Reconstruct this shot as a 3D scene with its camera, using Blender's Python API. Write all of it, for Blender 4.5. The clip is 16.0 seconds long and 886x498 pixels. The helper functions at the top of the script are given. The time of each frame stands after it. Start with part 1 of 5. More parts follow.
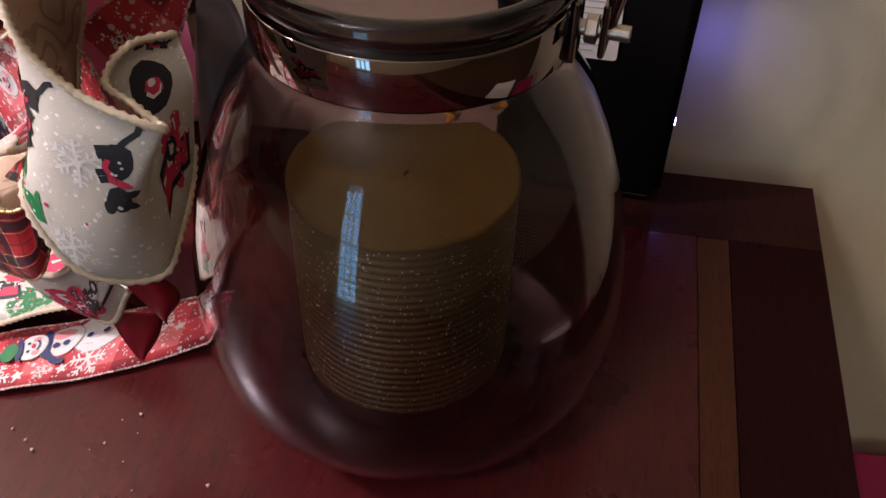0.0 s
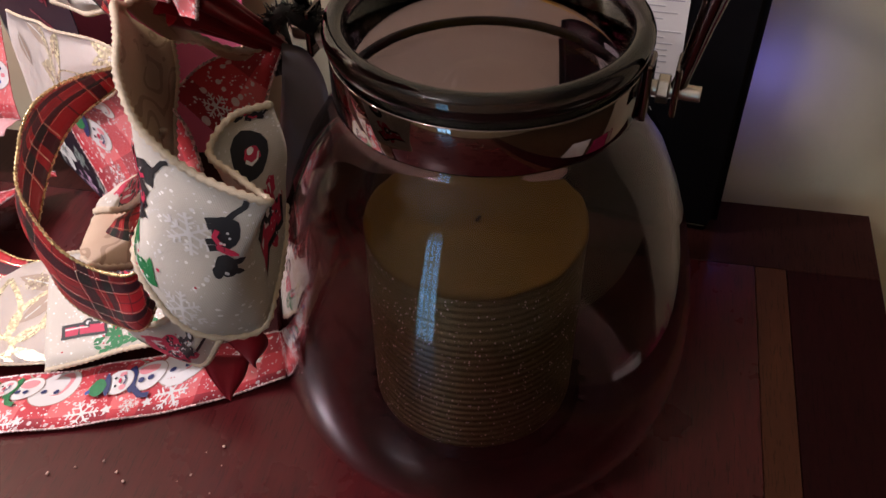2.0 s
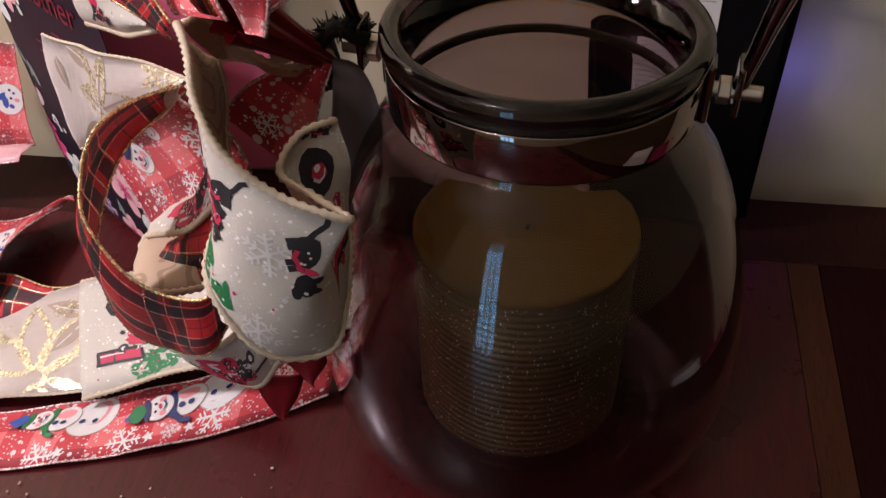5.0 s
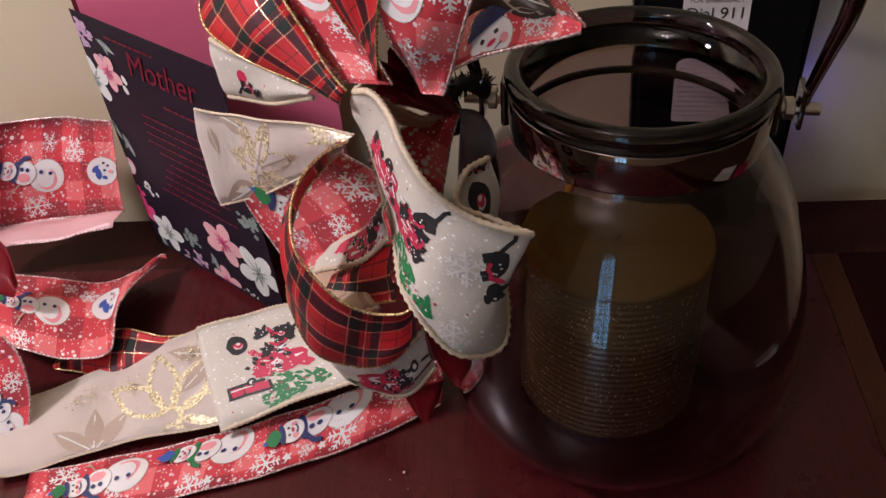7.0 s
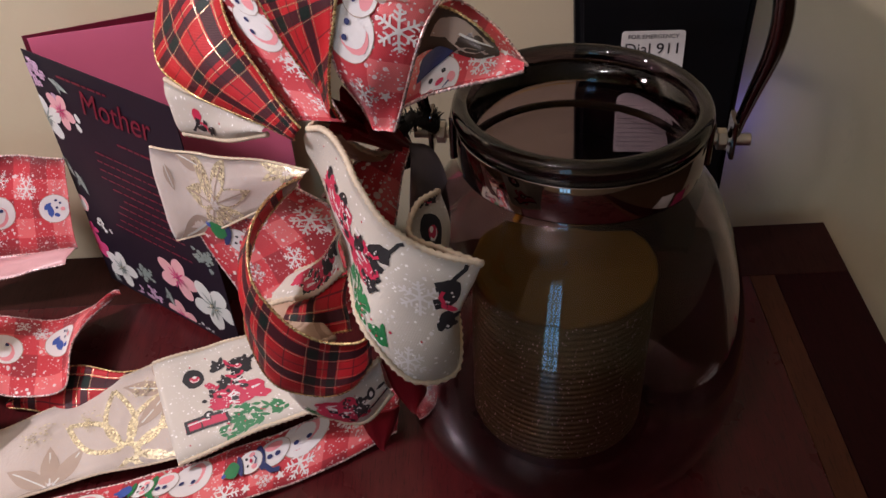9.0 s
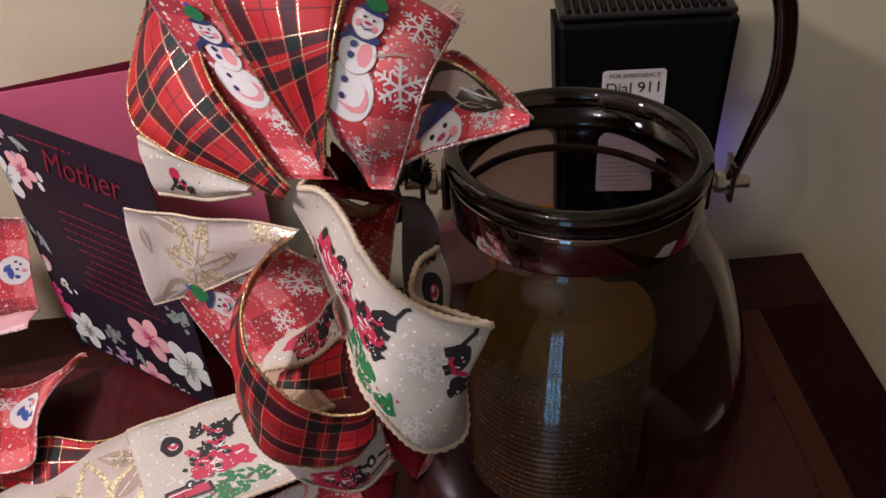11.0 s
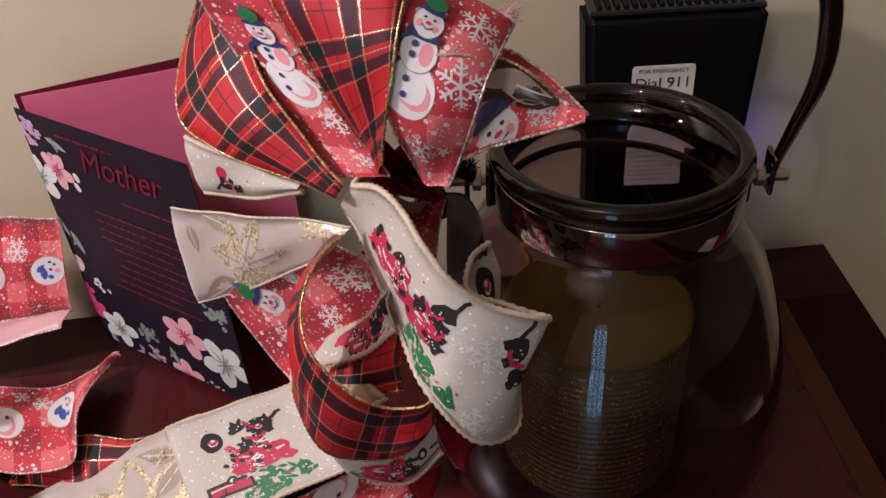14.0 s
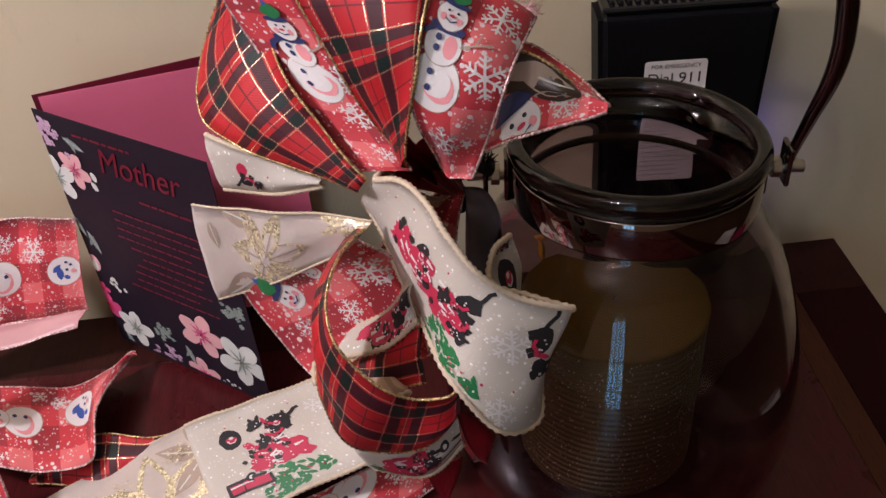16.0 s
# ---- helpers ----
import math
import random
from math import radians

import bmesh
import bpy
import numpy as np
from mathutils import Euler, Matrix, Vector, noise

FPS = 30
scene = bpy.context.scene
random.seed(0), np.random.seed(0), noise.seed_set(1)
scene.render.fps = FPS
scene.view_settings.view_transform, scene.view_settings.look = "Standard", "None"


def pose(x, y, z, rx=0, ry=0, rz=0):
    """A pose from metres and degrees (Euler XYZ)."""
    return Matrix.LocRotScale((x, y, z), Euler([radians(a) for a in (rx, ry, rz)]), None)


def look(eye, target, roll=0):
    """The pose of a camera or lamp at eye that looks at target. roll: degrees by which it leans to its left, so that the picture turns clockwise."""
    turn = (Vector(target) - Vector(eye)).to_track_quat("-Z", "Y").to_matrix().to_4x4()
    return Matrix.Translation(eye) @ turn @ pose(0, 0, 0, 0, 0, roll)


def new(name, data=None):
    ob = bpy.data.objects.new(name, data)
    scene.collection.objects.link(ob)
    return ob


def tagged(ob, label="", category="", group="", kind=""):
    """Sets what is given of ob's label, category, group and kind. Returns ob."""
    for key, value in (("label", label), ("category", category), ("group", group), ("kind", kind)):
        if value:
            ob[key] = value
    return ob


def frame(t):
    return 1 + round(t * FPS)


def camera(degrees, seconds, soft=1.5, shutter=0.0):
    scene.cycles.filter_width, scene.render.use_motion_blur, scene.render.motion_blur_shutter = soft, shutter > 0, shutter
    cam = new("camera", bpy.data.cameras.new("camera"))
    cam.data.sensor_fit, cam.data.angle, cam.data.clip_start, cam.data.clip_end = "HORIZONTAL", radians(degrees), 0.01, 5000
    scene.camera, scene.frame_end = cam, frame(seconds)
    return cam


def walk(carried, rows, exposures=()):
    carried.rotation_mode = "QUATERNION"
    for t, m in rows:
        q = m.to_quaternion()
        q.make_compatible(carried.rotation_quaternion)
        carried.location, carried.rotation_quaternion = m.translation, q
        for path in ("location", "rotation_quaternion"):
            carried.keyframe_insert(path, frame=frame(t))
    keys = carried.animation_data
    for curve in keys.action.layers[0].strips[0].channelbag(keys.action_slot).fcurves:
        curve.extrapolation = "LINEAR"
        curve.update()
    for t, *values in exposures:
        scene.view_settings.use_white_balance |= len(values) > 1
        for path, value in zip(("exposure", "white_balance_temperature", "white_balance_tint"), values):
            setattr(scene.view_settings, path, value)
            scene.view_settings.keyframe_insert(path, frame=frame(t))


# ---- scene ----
cam = camera(52.0, 16.0)
PATH = [
    (0, (0.025, 0.063, 0.343), (-0.038, 1.498, -1.048), -0.9),
    (0.5, (0.015, 0.057, 0.348), (-0.059, 1.49, -1.045), -0.9),
    (1, (0.014, 0.056, 0.353), (-0.086, 1.491, -1.036), -0.9),
    (1.5, (0.013, 0.061, 0.363), (-0.116, 1.491, -1.029), -2.6),
    (2, (0.01, 0.064, 0.368), (-0.13, 1.494, -1.023), -3.6),
    (2.5, (0.002, 0.068, 0.374), (-0.161, 1.498, -1.015), -4.2),
    (3, (0.003, 0.074, 0.371), (-0.18, 1.499, -1.019), -4.4),
    (3.5, (0.01, 0.074, 0.368), (-0.167, 1.499, -1.024), -4.7),
    (4, (-0.005, 0.071, 0.365), (-0.149, 1.503, -1.023), -4.4),
    (6.5, (-0.065, 0.041, 0.396), (-0.066, 1.516, -0.955), -6.2),
    (7, (-0.1, 0.016, 0.41), (-0.055, 1.515, -0.913), -6.3),
    (7.5, (-0.107, 0.004, 0.414), (-0.019, 1.52, -0.888), -5.2),
    (8, (-0.105, 0.003, 0.413), (0.016, 1.52, -0.885), -4.7),
    (8.5, (-0.099, 0.006, 0.412), (0.047, 1.522, -0.884), -4.5),
    (9, (-0.101, 0.006, 0.419), (0.058, 1.533, -0.863), -4.7),
    (11.5, (-0.121, 0.033, 0.42), (0.175, 1.572, -0.822), -4.3),
    (12, (-0.124, 0.032, 0.417), (0.163, 1.561, -0.839), -4.9),
    (12.5, (-0.133, 0.031, 0.424), (0.154, 1.562, -0.83), -4.9),
    (13, (-0.143, 0.028, 0.424), (0.147, 1.559, -0.83), -4.7),
    (13.5, (-0.142, 0.029, 0.424), (0.152, 1.56, -0.828), -4.5),
    (14, (-0.142, 0.031, 0.425), (0.151, 1.563, -0.826), -4.5),
    (14.5, (-0.141, 0.031, 0.424), (0.15, 1.564, -0.827), -4.8),
    (15, (-0.143, 0.031, 0.424), (0.15, 1.565, -0.825), -5.0),
    (15.5, (-0.147, 0.029, 0.424), (0.147, 1.565, -0.823), -5.0),
    (16, (-0.152, 0.028, 0.424), (0.143, 1.566, -0.821), -5.0),
]
walk(cam, [(t, look(eye, target, roll)) for t, eye, target, roll in PATH],
     exposures=[(0, 0.36), (2, 0.12), (3, 0.0), (4, 0.02), (6.5, -0.34), (16, -0.37)])

# ---- light ----
world = bpy.data.worlds.new("room_air")
world.use_nodes = True
world.node_tree.nodes["Background"].inputs[0].default_value = (1.0, 0.82, 0.62, 1)
world.node_tree.nodes["Background"].inputs[1].default_value = 0.005
scene.world = world


def lamp(name, kind, place, energy, colour, size, target=None):
    data = bpy.data.lights.new(name, kind)
    data.energy, data.color = energy, colour
    if kind == "AREA":
        data.size = size
    else:
        data.shadow_soft_size = size
    ob = new(name, data)
    ob.matrix_world = look(place, target) if target else Matrix.Translation(place)
    return ob


WARM = (1.0, 0.875, 0.975)
# the first is an unseen fill added at left to brighten table, wall and ribbons
lamp("side_fill", "POINT", (-0.74, 0.32, 0.70), 27.0, WARM, 0.05)
lamp("room_lamp", "POINT", (-1.10, -0.815, 1.645), 13.0, WARM, 0.035)
lamp("room_lamp", "POINT", (-0.92, -0.84, 1.60), 11.0, WARM, 0.035)
lamp("indicator_lamp", "AREA", (0.146, 0.474, 0.080), 0.006, (0.16, 0.16, 1.0), 0.008, (0.172, 0.504, 0.088))

# ---- materials ----


class Mat:
    """A node material built step by step."""

    def __init__(self, name, base=(0.5, 0.5, 0.5), rough=0.5, metal=0.0, spec=0.5):
        self.m = bpy.data.materials.new(name)
        self.m.use_nodes = True
        self.t = self.m.node_tree
        self.b = self.t.nodes["Principled BSDF"]
        self.set(Base_Color=(*base, 1), Roughness=rough, Metallic=metal)
        self.b.inputs["Specular IOR Level"].default_value = spec

    def set(self, **kw):
        for k, v in kw.items():
            self.b.inputs[k.replace("_", " ")].default_value = v
        return self

    def node(self, kind, **inputs):
        n = self.t.nodes.new(kind)
        for k, v in inputs.items():
            key = int(k[1:]) if k[0] == "i" and k[1:].isdigit() else k.replace("_", " ")
            if isinstance(v, bpy.types.NodeSocket):
                self.t.links.new(v, n.inputs[key])
            else:
                n.inputs[key].default_value = v
        return n

    def link(self, out, name):
        self.t.links.new(out, self.b.inputs[name])

    def coord(self, which="Object"):
        return self.t.nodes.new("ShaderNodeTexCoord").outputs[which]

    def math(self, op, a, b=0.0, c=0.0):
        n = self.t.nodes.new("ShaderNodeMath")
        n.operation = op
        for i, v in enumerate((a, b, c)):
            if isinstance(v, bpy.types.NodeSocket):
                self.t.links.new(v, n.inputs[i])
            else:
                n.inputs[i].default_value = v
        return n.outputs[0]

    def mix(self, fac, a, b):
        n = self.t.nodes.new("ShaderNodeMix")
        n.data_type = "RGBA"
        for i, v in ((0, fac), (6, a), (7, b)):
            if isinstance(v, bpy.types.NodeSocket):
                self.t.links.new(v, n.inputs[i])
            else:
                n.inputs[i].default_value = (*v, 1) if isinstance(v, tuple) and len(v) == 3 else v
        return n.outputs[2]

    def noise(self, vec, scale, detail=4.0, rough=0.55):
        return self.node("ShaderNodeTexNoise", Vector=vec, Scale=scale, Detail=detail, Roughness=rough).outputs[0]

    def ramp(self, fac, stops):
        n = self.node("ShaderNodeValToRGB", Fac=fac)
        el = n.color_ramp.elements
        while len(el) < len(stops):
            el.new(0.5)
        for e, (p, c) in zip(el, stops):
            e.position, e.color = p, (*c, 1) if len(c) == 3 else c
        return n.outputs[0]

    def bump(self, height, strength=0.2, dist=0.001):
        n = self.node("ShaderNodeBump", Strength=strength, Distance=dist, Height=height)
        self.link(n.outputs[0], "Normal")
        return self


def stretched(mat, scale, which="Object"):
    return mat.node("ShaderNodeMapping", Vector=mat.coord(which), Scale=scale).outputs[0]


def plain(name, base, rough=0.5, metal=0.0, vary=0.12, scale=60.0, bump=0.0, spec=0.5):
    """A paint, plastic, metal or dye with fine unevenness."""
    m = Mat(name, base, rough, metal, spec)
    n = m.noise(m.coord(), scale)
    dark, light = tuple(c * (1 - vary) for c in base), tuple(min(1, c * (1 + vary)) for c in base)
    m.link(m.mix(n, dark, light), "Base Color")
    r = m.noise(m.coord(), scale * 0.3)
    m.link(m.math("MULTIPLY_ADD", r, 0.24 * rough, rough * 0.88), "Roughness")
    if bump:
        m.bump(m.noise(m.coord(), scale * 6), bump, 0.0005)
    return m.m


def wood(name, dark, light, rough=0.22, spec=0.24):
    m = Mat(name, dark, rough)
    v = stretched(m, (9, 1.1, 9))
    grain = m.noise(v, 22, 8, 0.65)
    pores = m.noise(stretched(m, (320, 22, 320)), 3, 3, 0.6)
    broad = m.noise(stretched(m, (3, 0.7, 3)), 4, 3)
    col = m.mix(m.math("MULTIPLY", grain, 1.0), dark, light)
    col = m.mix(m.math("MULTIPLY", m.math("GREATER_THAN", pores, 0.60), 0.55), col, tuple(c * 0.35 for c in dark))
    col = m.mix(m.math("MULTIPLY", broad, 0.5), col, tuple(c * 0.6 for c in dark))
    m.link(col, "Base Color")
    smear = m.noise(m.coord(), 14, 5)
    m.link(m.math("MULTIPLY_ADD", smear, 0.12, rough), "Roughness")
    m.bump(m.math("ADD", m.math("MULTIPLY", pores, 0.6), grain), 0.08, 0.0004)
    m.set(Coat_Weight=spec * 0.25, Coat_Roughness=0.12)
    m.b.inputs["Specular IOR Level"].default_value = spec
    return m.m


def wall_paint():
    m = Mat("beige_wall_paint", (0.64, 0.54, 0.40), 0.75)
    a = m.noise(m.coord(), 3.0, 3)
    col = m.mix(a, (0.60, 0.528, 0.350), (0.68, 0.602, 0.415))
    scuff = m.noise(stretched(m, (14, 14, 5)), 2.2, 6, 0.7)
    col = m.mix(m.math("MULTIPLY", m.math("GREATER_THAN", scuff, 0.63), 0.10), col, (0.40, 0.33, 0.24))
    m.link(col, "Base Color")
    roll = m.noise(m.coord(), 260, 4)
    m.bump(m.math("ADD", roll, m.noise(m.coord(), 40, 3)), 0.14, 0.0010)
    return m.m


def smoked_glass(name, tint, spec=0.5):
    m = Mat(name, tint, 0.0)
    m.set(IOR=1.47, Transmission_Weight=1.0)
    m.b.inputs["Specular IOR Level"].default_value = spec
    n = m.noise(m.coord(), 18, 1)
    m.bump(n, 0.015, 0.002)
    return m.m


def weave(m, strength=0.35):
    """Cloth relief from the ribbon's own length and width, in metres."""
    uv = m.coord("UV")
    sep = m.node("ShaderNodeSeparateXYZ", Vector=uv)
    a = m.math("SINE", m.math("MULTIPLY", sep.outputs[0], 7000.0))
    b = m.math("SINE", m.math("MULTIPLY", sep.outputs[1], 7000.0))
    crease = m.noise(uv, 55, 3)
    m.bump(m.math("ADD", m.math("MULTIPLY", m.math("MULTIPLY", a, b), 0.12), crease), strength, 0.0015)
    return sep.outputs[0], sep.outputs[1], uv


def stripes(m, x, period, centres, width):
    """1 inside any of the bands at the given parts of a period, else 0."""
    f = m.math("FRACT", m.math("DIVIDE", x, period))
    total = None
    for c in centres:
        one = m.math("LESS_THAN", m.math("ABSOLUTE", m.math("SUBTRACT", f, c)), width / 2)
        total = one if total is None else m.math("MAXIMUM", total, one)
    return total


def flecks(m, uv, col, amount):
    """Tiny bright specks of glitter strewn over a cloth."""
    v = m.node("ShaderNodeTexVoronoi", Vector=uv, Scale=1500.0)
    k = m.node("ShaderNodeSeparateXYZ", Vector=v.outputs["Color"])
    area = m.math("GREATER_THAN", m.noise(uv, 45, 2), 0.40)
    f = m.math("MULTIPLY", m.math("GREATER_THAN", k.outputs[0], amount), area)
    m.link(m.mix(f, col, (0.95, 0.92, 0.90)), "Base Color")
    m.link(m.math("MULTIPLY", f, 0.2), "Metallic")
    m.link(m.math("MULTIPLY_ADD", f, -0.35, 0.6), "Roughness")


def plaid_cloth():
    m = Mat("red_tartan_cloth", (0.42, 0.012, 0.018), 0.5, 0.0, 0.3)
    u, v, uv = weave(m, 0.3)
    red = m.mix(m.noise(uv, 30, 3), (0.39, 0.010, 0.016), (0.54, 0.018, 0.027))
    dark, green = (0.026, 0.008, 0.014), (0.004, 0.016, 0.013)
    du = stripes(m, u, 0.034, (0.22, 0.50), 0.135)
    dv = stripes(m, v, 0.036, (0.20, 0.72), 0.145)
    col = m.mix(m.math("MULTIPLY", du, 0.92), red, dark)
    col = m.mix(m.math("MULTIPLY", dv, 0.94), col, dark)
    col = m.mix(m.math("MULTIPLY", du, dv), col, green)
    thin = m.math("MAXIMUM", stripes(m, u, 0.034, (0.86,), 0.02), stripes(m, v, 0.036, (0.46,), 0.022))
    col = m.mix(m.math("MULTIPLY", thin, 0.7), col, dark)
    gu = stripes(m, u, 0.034, (0.13, 0.36, 0.59), 0.016)
    gv = stripes(m, v, 0.036, (0.105, 0.295, 0.625, 0.815), 0.016)
    dash = m.math("GREATER_THAN", m.math("SINE", m.math("MULTIPLY", m.math("ADD", u, v), 4200.0)), -0.35)
    gold = m.math("MULTIPLY", m.math("MAXIMUM", gu, gv), dash)
    m.link(m.mix(gold, col, (0.72, 0.58, 0.40)), "Base Color")
    m.link(m.math("MULTIPLY", gold, 0.8), "Metallic")
    m.link(m.math("MULTIPLY_ADD", gold, -0.25, 0.5), "Roughness")
    return m.m


def snow_cloth():
    m = Mat("red_gingham_snow_cloth", (0.55, 0.03, 0.04), 0.6)
    u, v, uv = weave(m, 0.3)
    cu = m.math("GREATER_THAN", m.math("FRACT", m.math("DIVIDE", u, 0.030)), 0.5)
    cv = m.math("GREATER_THAN", m.math("FRACT", m.math("DIVIDE", v, 0.030)), 0.5)
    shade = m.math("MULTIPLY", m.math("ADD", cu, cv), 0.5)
    col = m.ramp(shade, [(0.0, (0.33, 0.010, 0.022)), (0.5, (0.56, 0.030, 0.044)), (1.0, (0.73, 0.140, 0.145))])
    dots = m.node("ShaderNodeTexVoronoi", Vector=uv, Scale=190.0)
    big = m.node("ShaderNodeTexVoronoi", Vector=uv, Scale=75.0)
    d = m.math("MAXIMUM", m.math("LESS_THAN", dots.outputs[0], 0.20), m.math("LESS_THAN", big.outputs[0], 0.11))
    col = m.mix(m.math("MULTIPLY", d, 0.85), col, (0.76, 0.70, 0.68))
    flecks(m, uv, col, 0.955)
    m.set(Sheen_Weight=0.2)
    return m.m


def cream_cloth():
    m = Mat("cream_linen_cloth", (0.66, 0.60, 0.52), 0.7)
    u, v, uv = weave(m, 0.3)
    col = m.mix(m.noise(uv, 40, 4), (0.52, 0.48, 0.41), (0.63, 0.595, 0.52))
    fl = m.node("ShaderNodeTexVoronoi", Vector=uv, Scale=260.0)
    col = m.mix(m.math("LESS_THAN", fl.outputs[0], 0.16), col, (0.88, 0.86, 0.82))
    sp = m.node("ShaderNodeTexVoronoi", Vector=uv, Scale=85.0)
    col = m.mix(m.math("LESS_THAN", sp.outputs[0], 0.055), col, (0.45, 0.05, 0.06))
    flecks(m, uv, col, 0.975)
    return m.m


def tan_back():
    """The unprinted side of the linen, with the print showing through faintly."""
    m = Mat("tan_ribbon_back", (0.50, 0.36, 0.25), 0.65)
    u, v, uv = weave(m, 0.3)
    col = m.mix(m.noise(uv, 60, 3), (0.46, 0.33, 0.225), (0.58, 0.44, 0.32))
    swirl = m.noise(uv, 38, 1, 0.4)
    ring = m.math("ABSOLUTE", m.math("SINE", m.math("MULTIPLY", swirl, 26.0)))
    show = m.math("MULTIPLY", m.math("LESS_THAN", ring, 0.42), m.math("GREATER_THAN", m.noise(uv, 22, 2), 0.46))
    m.link(m.mix(m.math("MULTIPLY", show, 0.5), col, (0.20, 0.115, 0.065)), "Base Color")
    return m.m


def sheer_cloth():
    m = Mat("ivory_satin_cloth", (0.74, 0.62, 0.56), 0.24)
    u, v, uv = weave(m, 0.7)
    col = m.mix(m.noise(uv, 28, 3), (0.58, 0.48, 0.40), (0.75, 0.68, 0.61))
    flecks(m, uv, col, 0.97)
    m.set(Sheen_Weight=0.4, Transmission_Weight=0.12)
    return m.m


def glitter(name, base, metal=0.6, grain=900.0):
    m = Mat(name, base, 0.35, metal)
    v = m.node("ShaderNodeTexVoronoi", Vector=m.coord("Object"), Scale=grain)
    k = m.node("ShaderNodeSeparateXYZ", Vector=v.outputs["Color"])
    m.link(m.mix(k.outputs[0], tuple(c * 0.45 for c in base), tuple(min(1, c * 1.5) for c in base)), "Base Color")
    m.link(m.math("MULTIPLY_ADD", k.outputs[1], 0.5, 0.12), "Roughness")
    m.bump(k.outputs[2], 0.9, 0.0012)
    return m.m


def candle_wax():
    m = Mat("olive_gold_glitter_wax", (0.12, 0.10, 0.03), 0.30, 0.8)
    v = m.node("ShaderNodeTexVoronoi", Vector=m.coord(), Scale=1150.0)
    k = m.node("ShaderNodeSeparateXYZ", Vector=v.outputs["Color"])
    spark = m.math("MULTIPLY", m.math("GREATER_THAN", k.outputs[0], 0.93), m.math("LESS_THAN", v.outputs[0], 0.45))
    base = m.mix(m.noise(m.coord(), 30, 4), (0.20, 0.205, 0.085), (0.33, 0.335, 0.145))
    fine = m.noise(m.coord(), 700, 2)
    base = m.mix(m.math("MULTIPLY", fine, 0.6), base, (0.03, 0.028, 0.012))
    m.link(m.mix(spark, base, (1.0, 0.97, 0.85)), "Base Color")
    m.link(m.math("MULTIPLY_ADD", spark, -0.8, 0.8), "Metallic")
    m.link(m.math("MULTIPLY_ADD", fine, 0.3, 0.2), "Roughness")
    m.bump(fine, 0.15, 0.0005)
    return m.m


MAHOGANY = wood("dark_mahogany_wood", (0.028, 0.0034, 0.0045), (0.120, 0.0145, 0.0165), 0.22)
# border wood with the shadow on the table's right side put into its colour
MAHOGANY_SHADED = wood("shaded_mahogany_border", (0.013, 0.0019, 0.0026), (0.034, 0.0052, 0.0062), 0.36, 0.06)
MAHOGANY_BACK = wood("brown_mahogany_border", (0.022, 0.0060, 0.0050), (0.060, 0.0175, 0.0135), 0.34, 0.08)
INLAY = wood("brown_inlay_wood", (0.050, 0.016, 0.009), (0.115, 0.040, 0.020), 0.34, 0.10)
WALL = wall_paint()
CEIL = plain("white_ceiling_paint", (0.72, 0.68, 0.60), 0.8, vary=0.04, scale=8)
FLOOR = wood("brown_floor_wood", (0.10, 0.05, 0.025), (0.20, 0.11, 0.06), 0.4)
GLASS = smoked_glass("smoked_plum_glass", (0.56, 0.44, 0.475), 0.3)
LIP_GLASS = smoked_glass("thick_smoked_glass", (0.10, 0.07, 0.075))
BAND_METAL = plain("mirror_dark_metal", (0.24, 0.195, 0.19), 0.035, 1.0, vary=0.05, scale=30)
DARK_METAL = plain("dark_polished_metal", (0.15, 0.125, 0.12), 0.07, 1.0, scale=90)
STEEL = plain("dull_zinc_steel", (0.46, 0.41, 0.34), 0.32, 1.0, scale=200, bump=0.1)
WAX = candle_wax()
WAX_TOP = plain("olive_gold_wax", (0.200, 0.150, 0.024), 0.5, vary=0.22, scale=35, spec=0.15)
BLACK_PLASTIC = plain("black_plastic", (0.004, 0.004, 0.005), 0.5, vary=0.2, scale=300, bump=0.1, spec=0.12)
BLACK_GLOSS = plain("glossy_black_plastic", (0.008, 0.008, 0.010), 0.15, vary=0.2, scale=100)
YELLOW_SHEATH = plain("yellow_cable_sheath", (0.62, 0.38, 0.03), 0.45)
LABEL = plain("white_label_paper", (0.78, 0.77, 0.74), 0.5, vary=0.04)
INK = plain("black_ink", (0.015, 0.015, 0.017), 0.6, vary=0.2)
PALE_INK = plain("pale_grey_ink", (0.42, 0.42, 0.43), 0.6, vary=0.1)
GREY_INK = plain("grey_ink", (0.16, 0.16, 0.17), 0.6, vary=0.2)
CARD_BLACK = plain("charcoal_card_stock", (0.013, 0.009, 0.018), 0.5, vary=0.15, scale=90, spec=0.25)
CARD_RED = plain("dark_red_card_stock", (0.16, 0.008, 0.030), 0.5, vary=0.1, scale=90)
CARD_PINK = plain("bright_pink_paper", (0.88, 0.18, 0.31), 0.6, vary=0.05, scale=40)
RED_FOIL = plain("red_foil_print", (0.16, 0.009, 0.024), 0.35, vary=0.2)
PLAID, SNOW, CREAM, SHEER = plaid_cloth(), snow_cloth(), cream_cloth(), sheer_cloth()
PINK_SATIN = plain("pale_pink_satin", (0.62, 0.36, 0.36), 0.35, vary=0.1, scale=60)
TAN_BACK = tan_back()
RED_SATIN = plain("deep_red_satin", (0.20, 0.007, 0.014), 0.35, vary=0.15, scale=60)
GREY_SHEER = plain("dark_grey_sheer", (0.10, 0.085, 0.09), 0.3, vary=0.3, scale=60)
OLIVE_SHEER = plain("dark_olive_sheer", (0.050, 0.034, 0.022), 0.35, vary=0.3, scale=90)
GOLD_EDGE = glitter("gold_wire_thread", (0.54, 0.39, 0.19), 0.8)
SILVER_EDGE = glitter("silver_pink_thread", (0.66, 0.48, 0.46), 0.5)
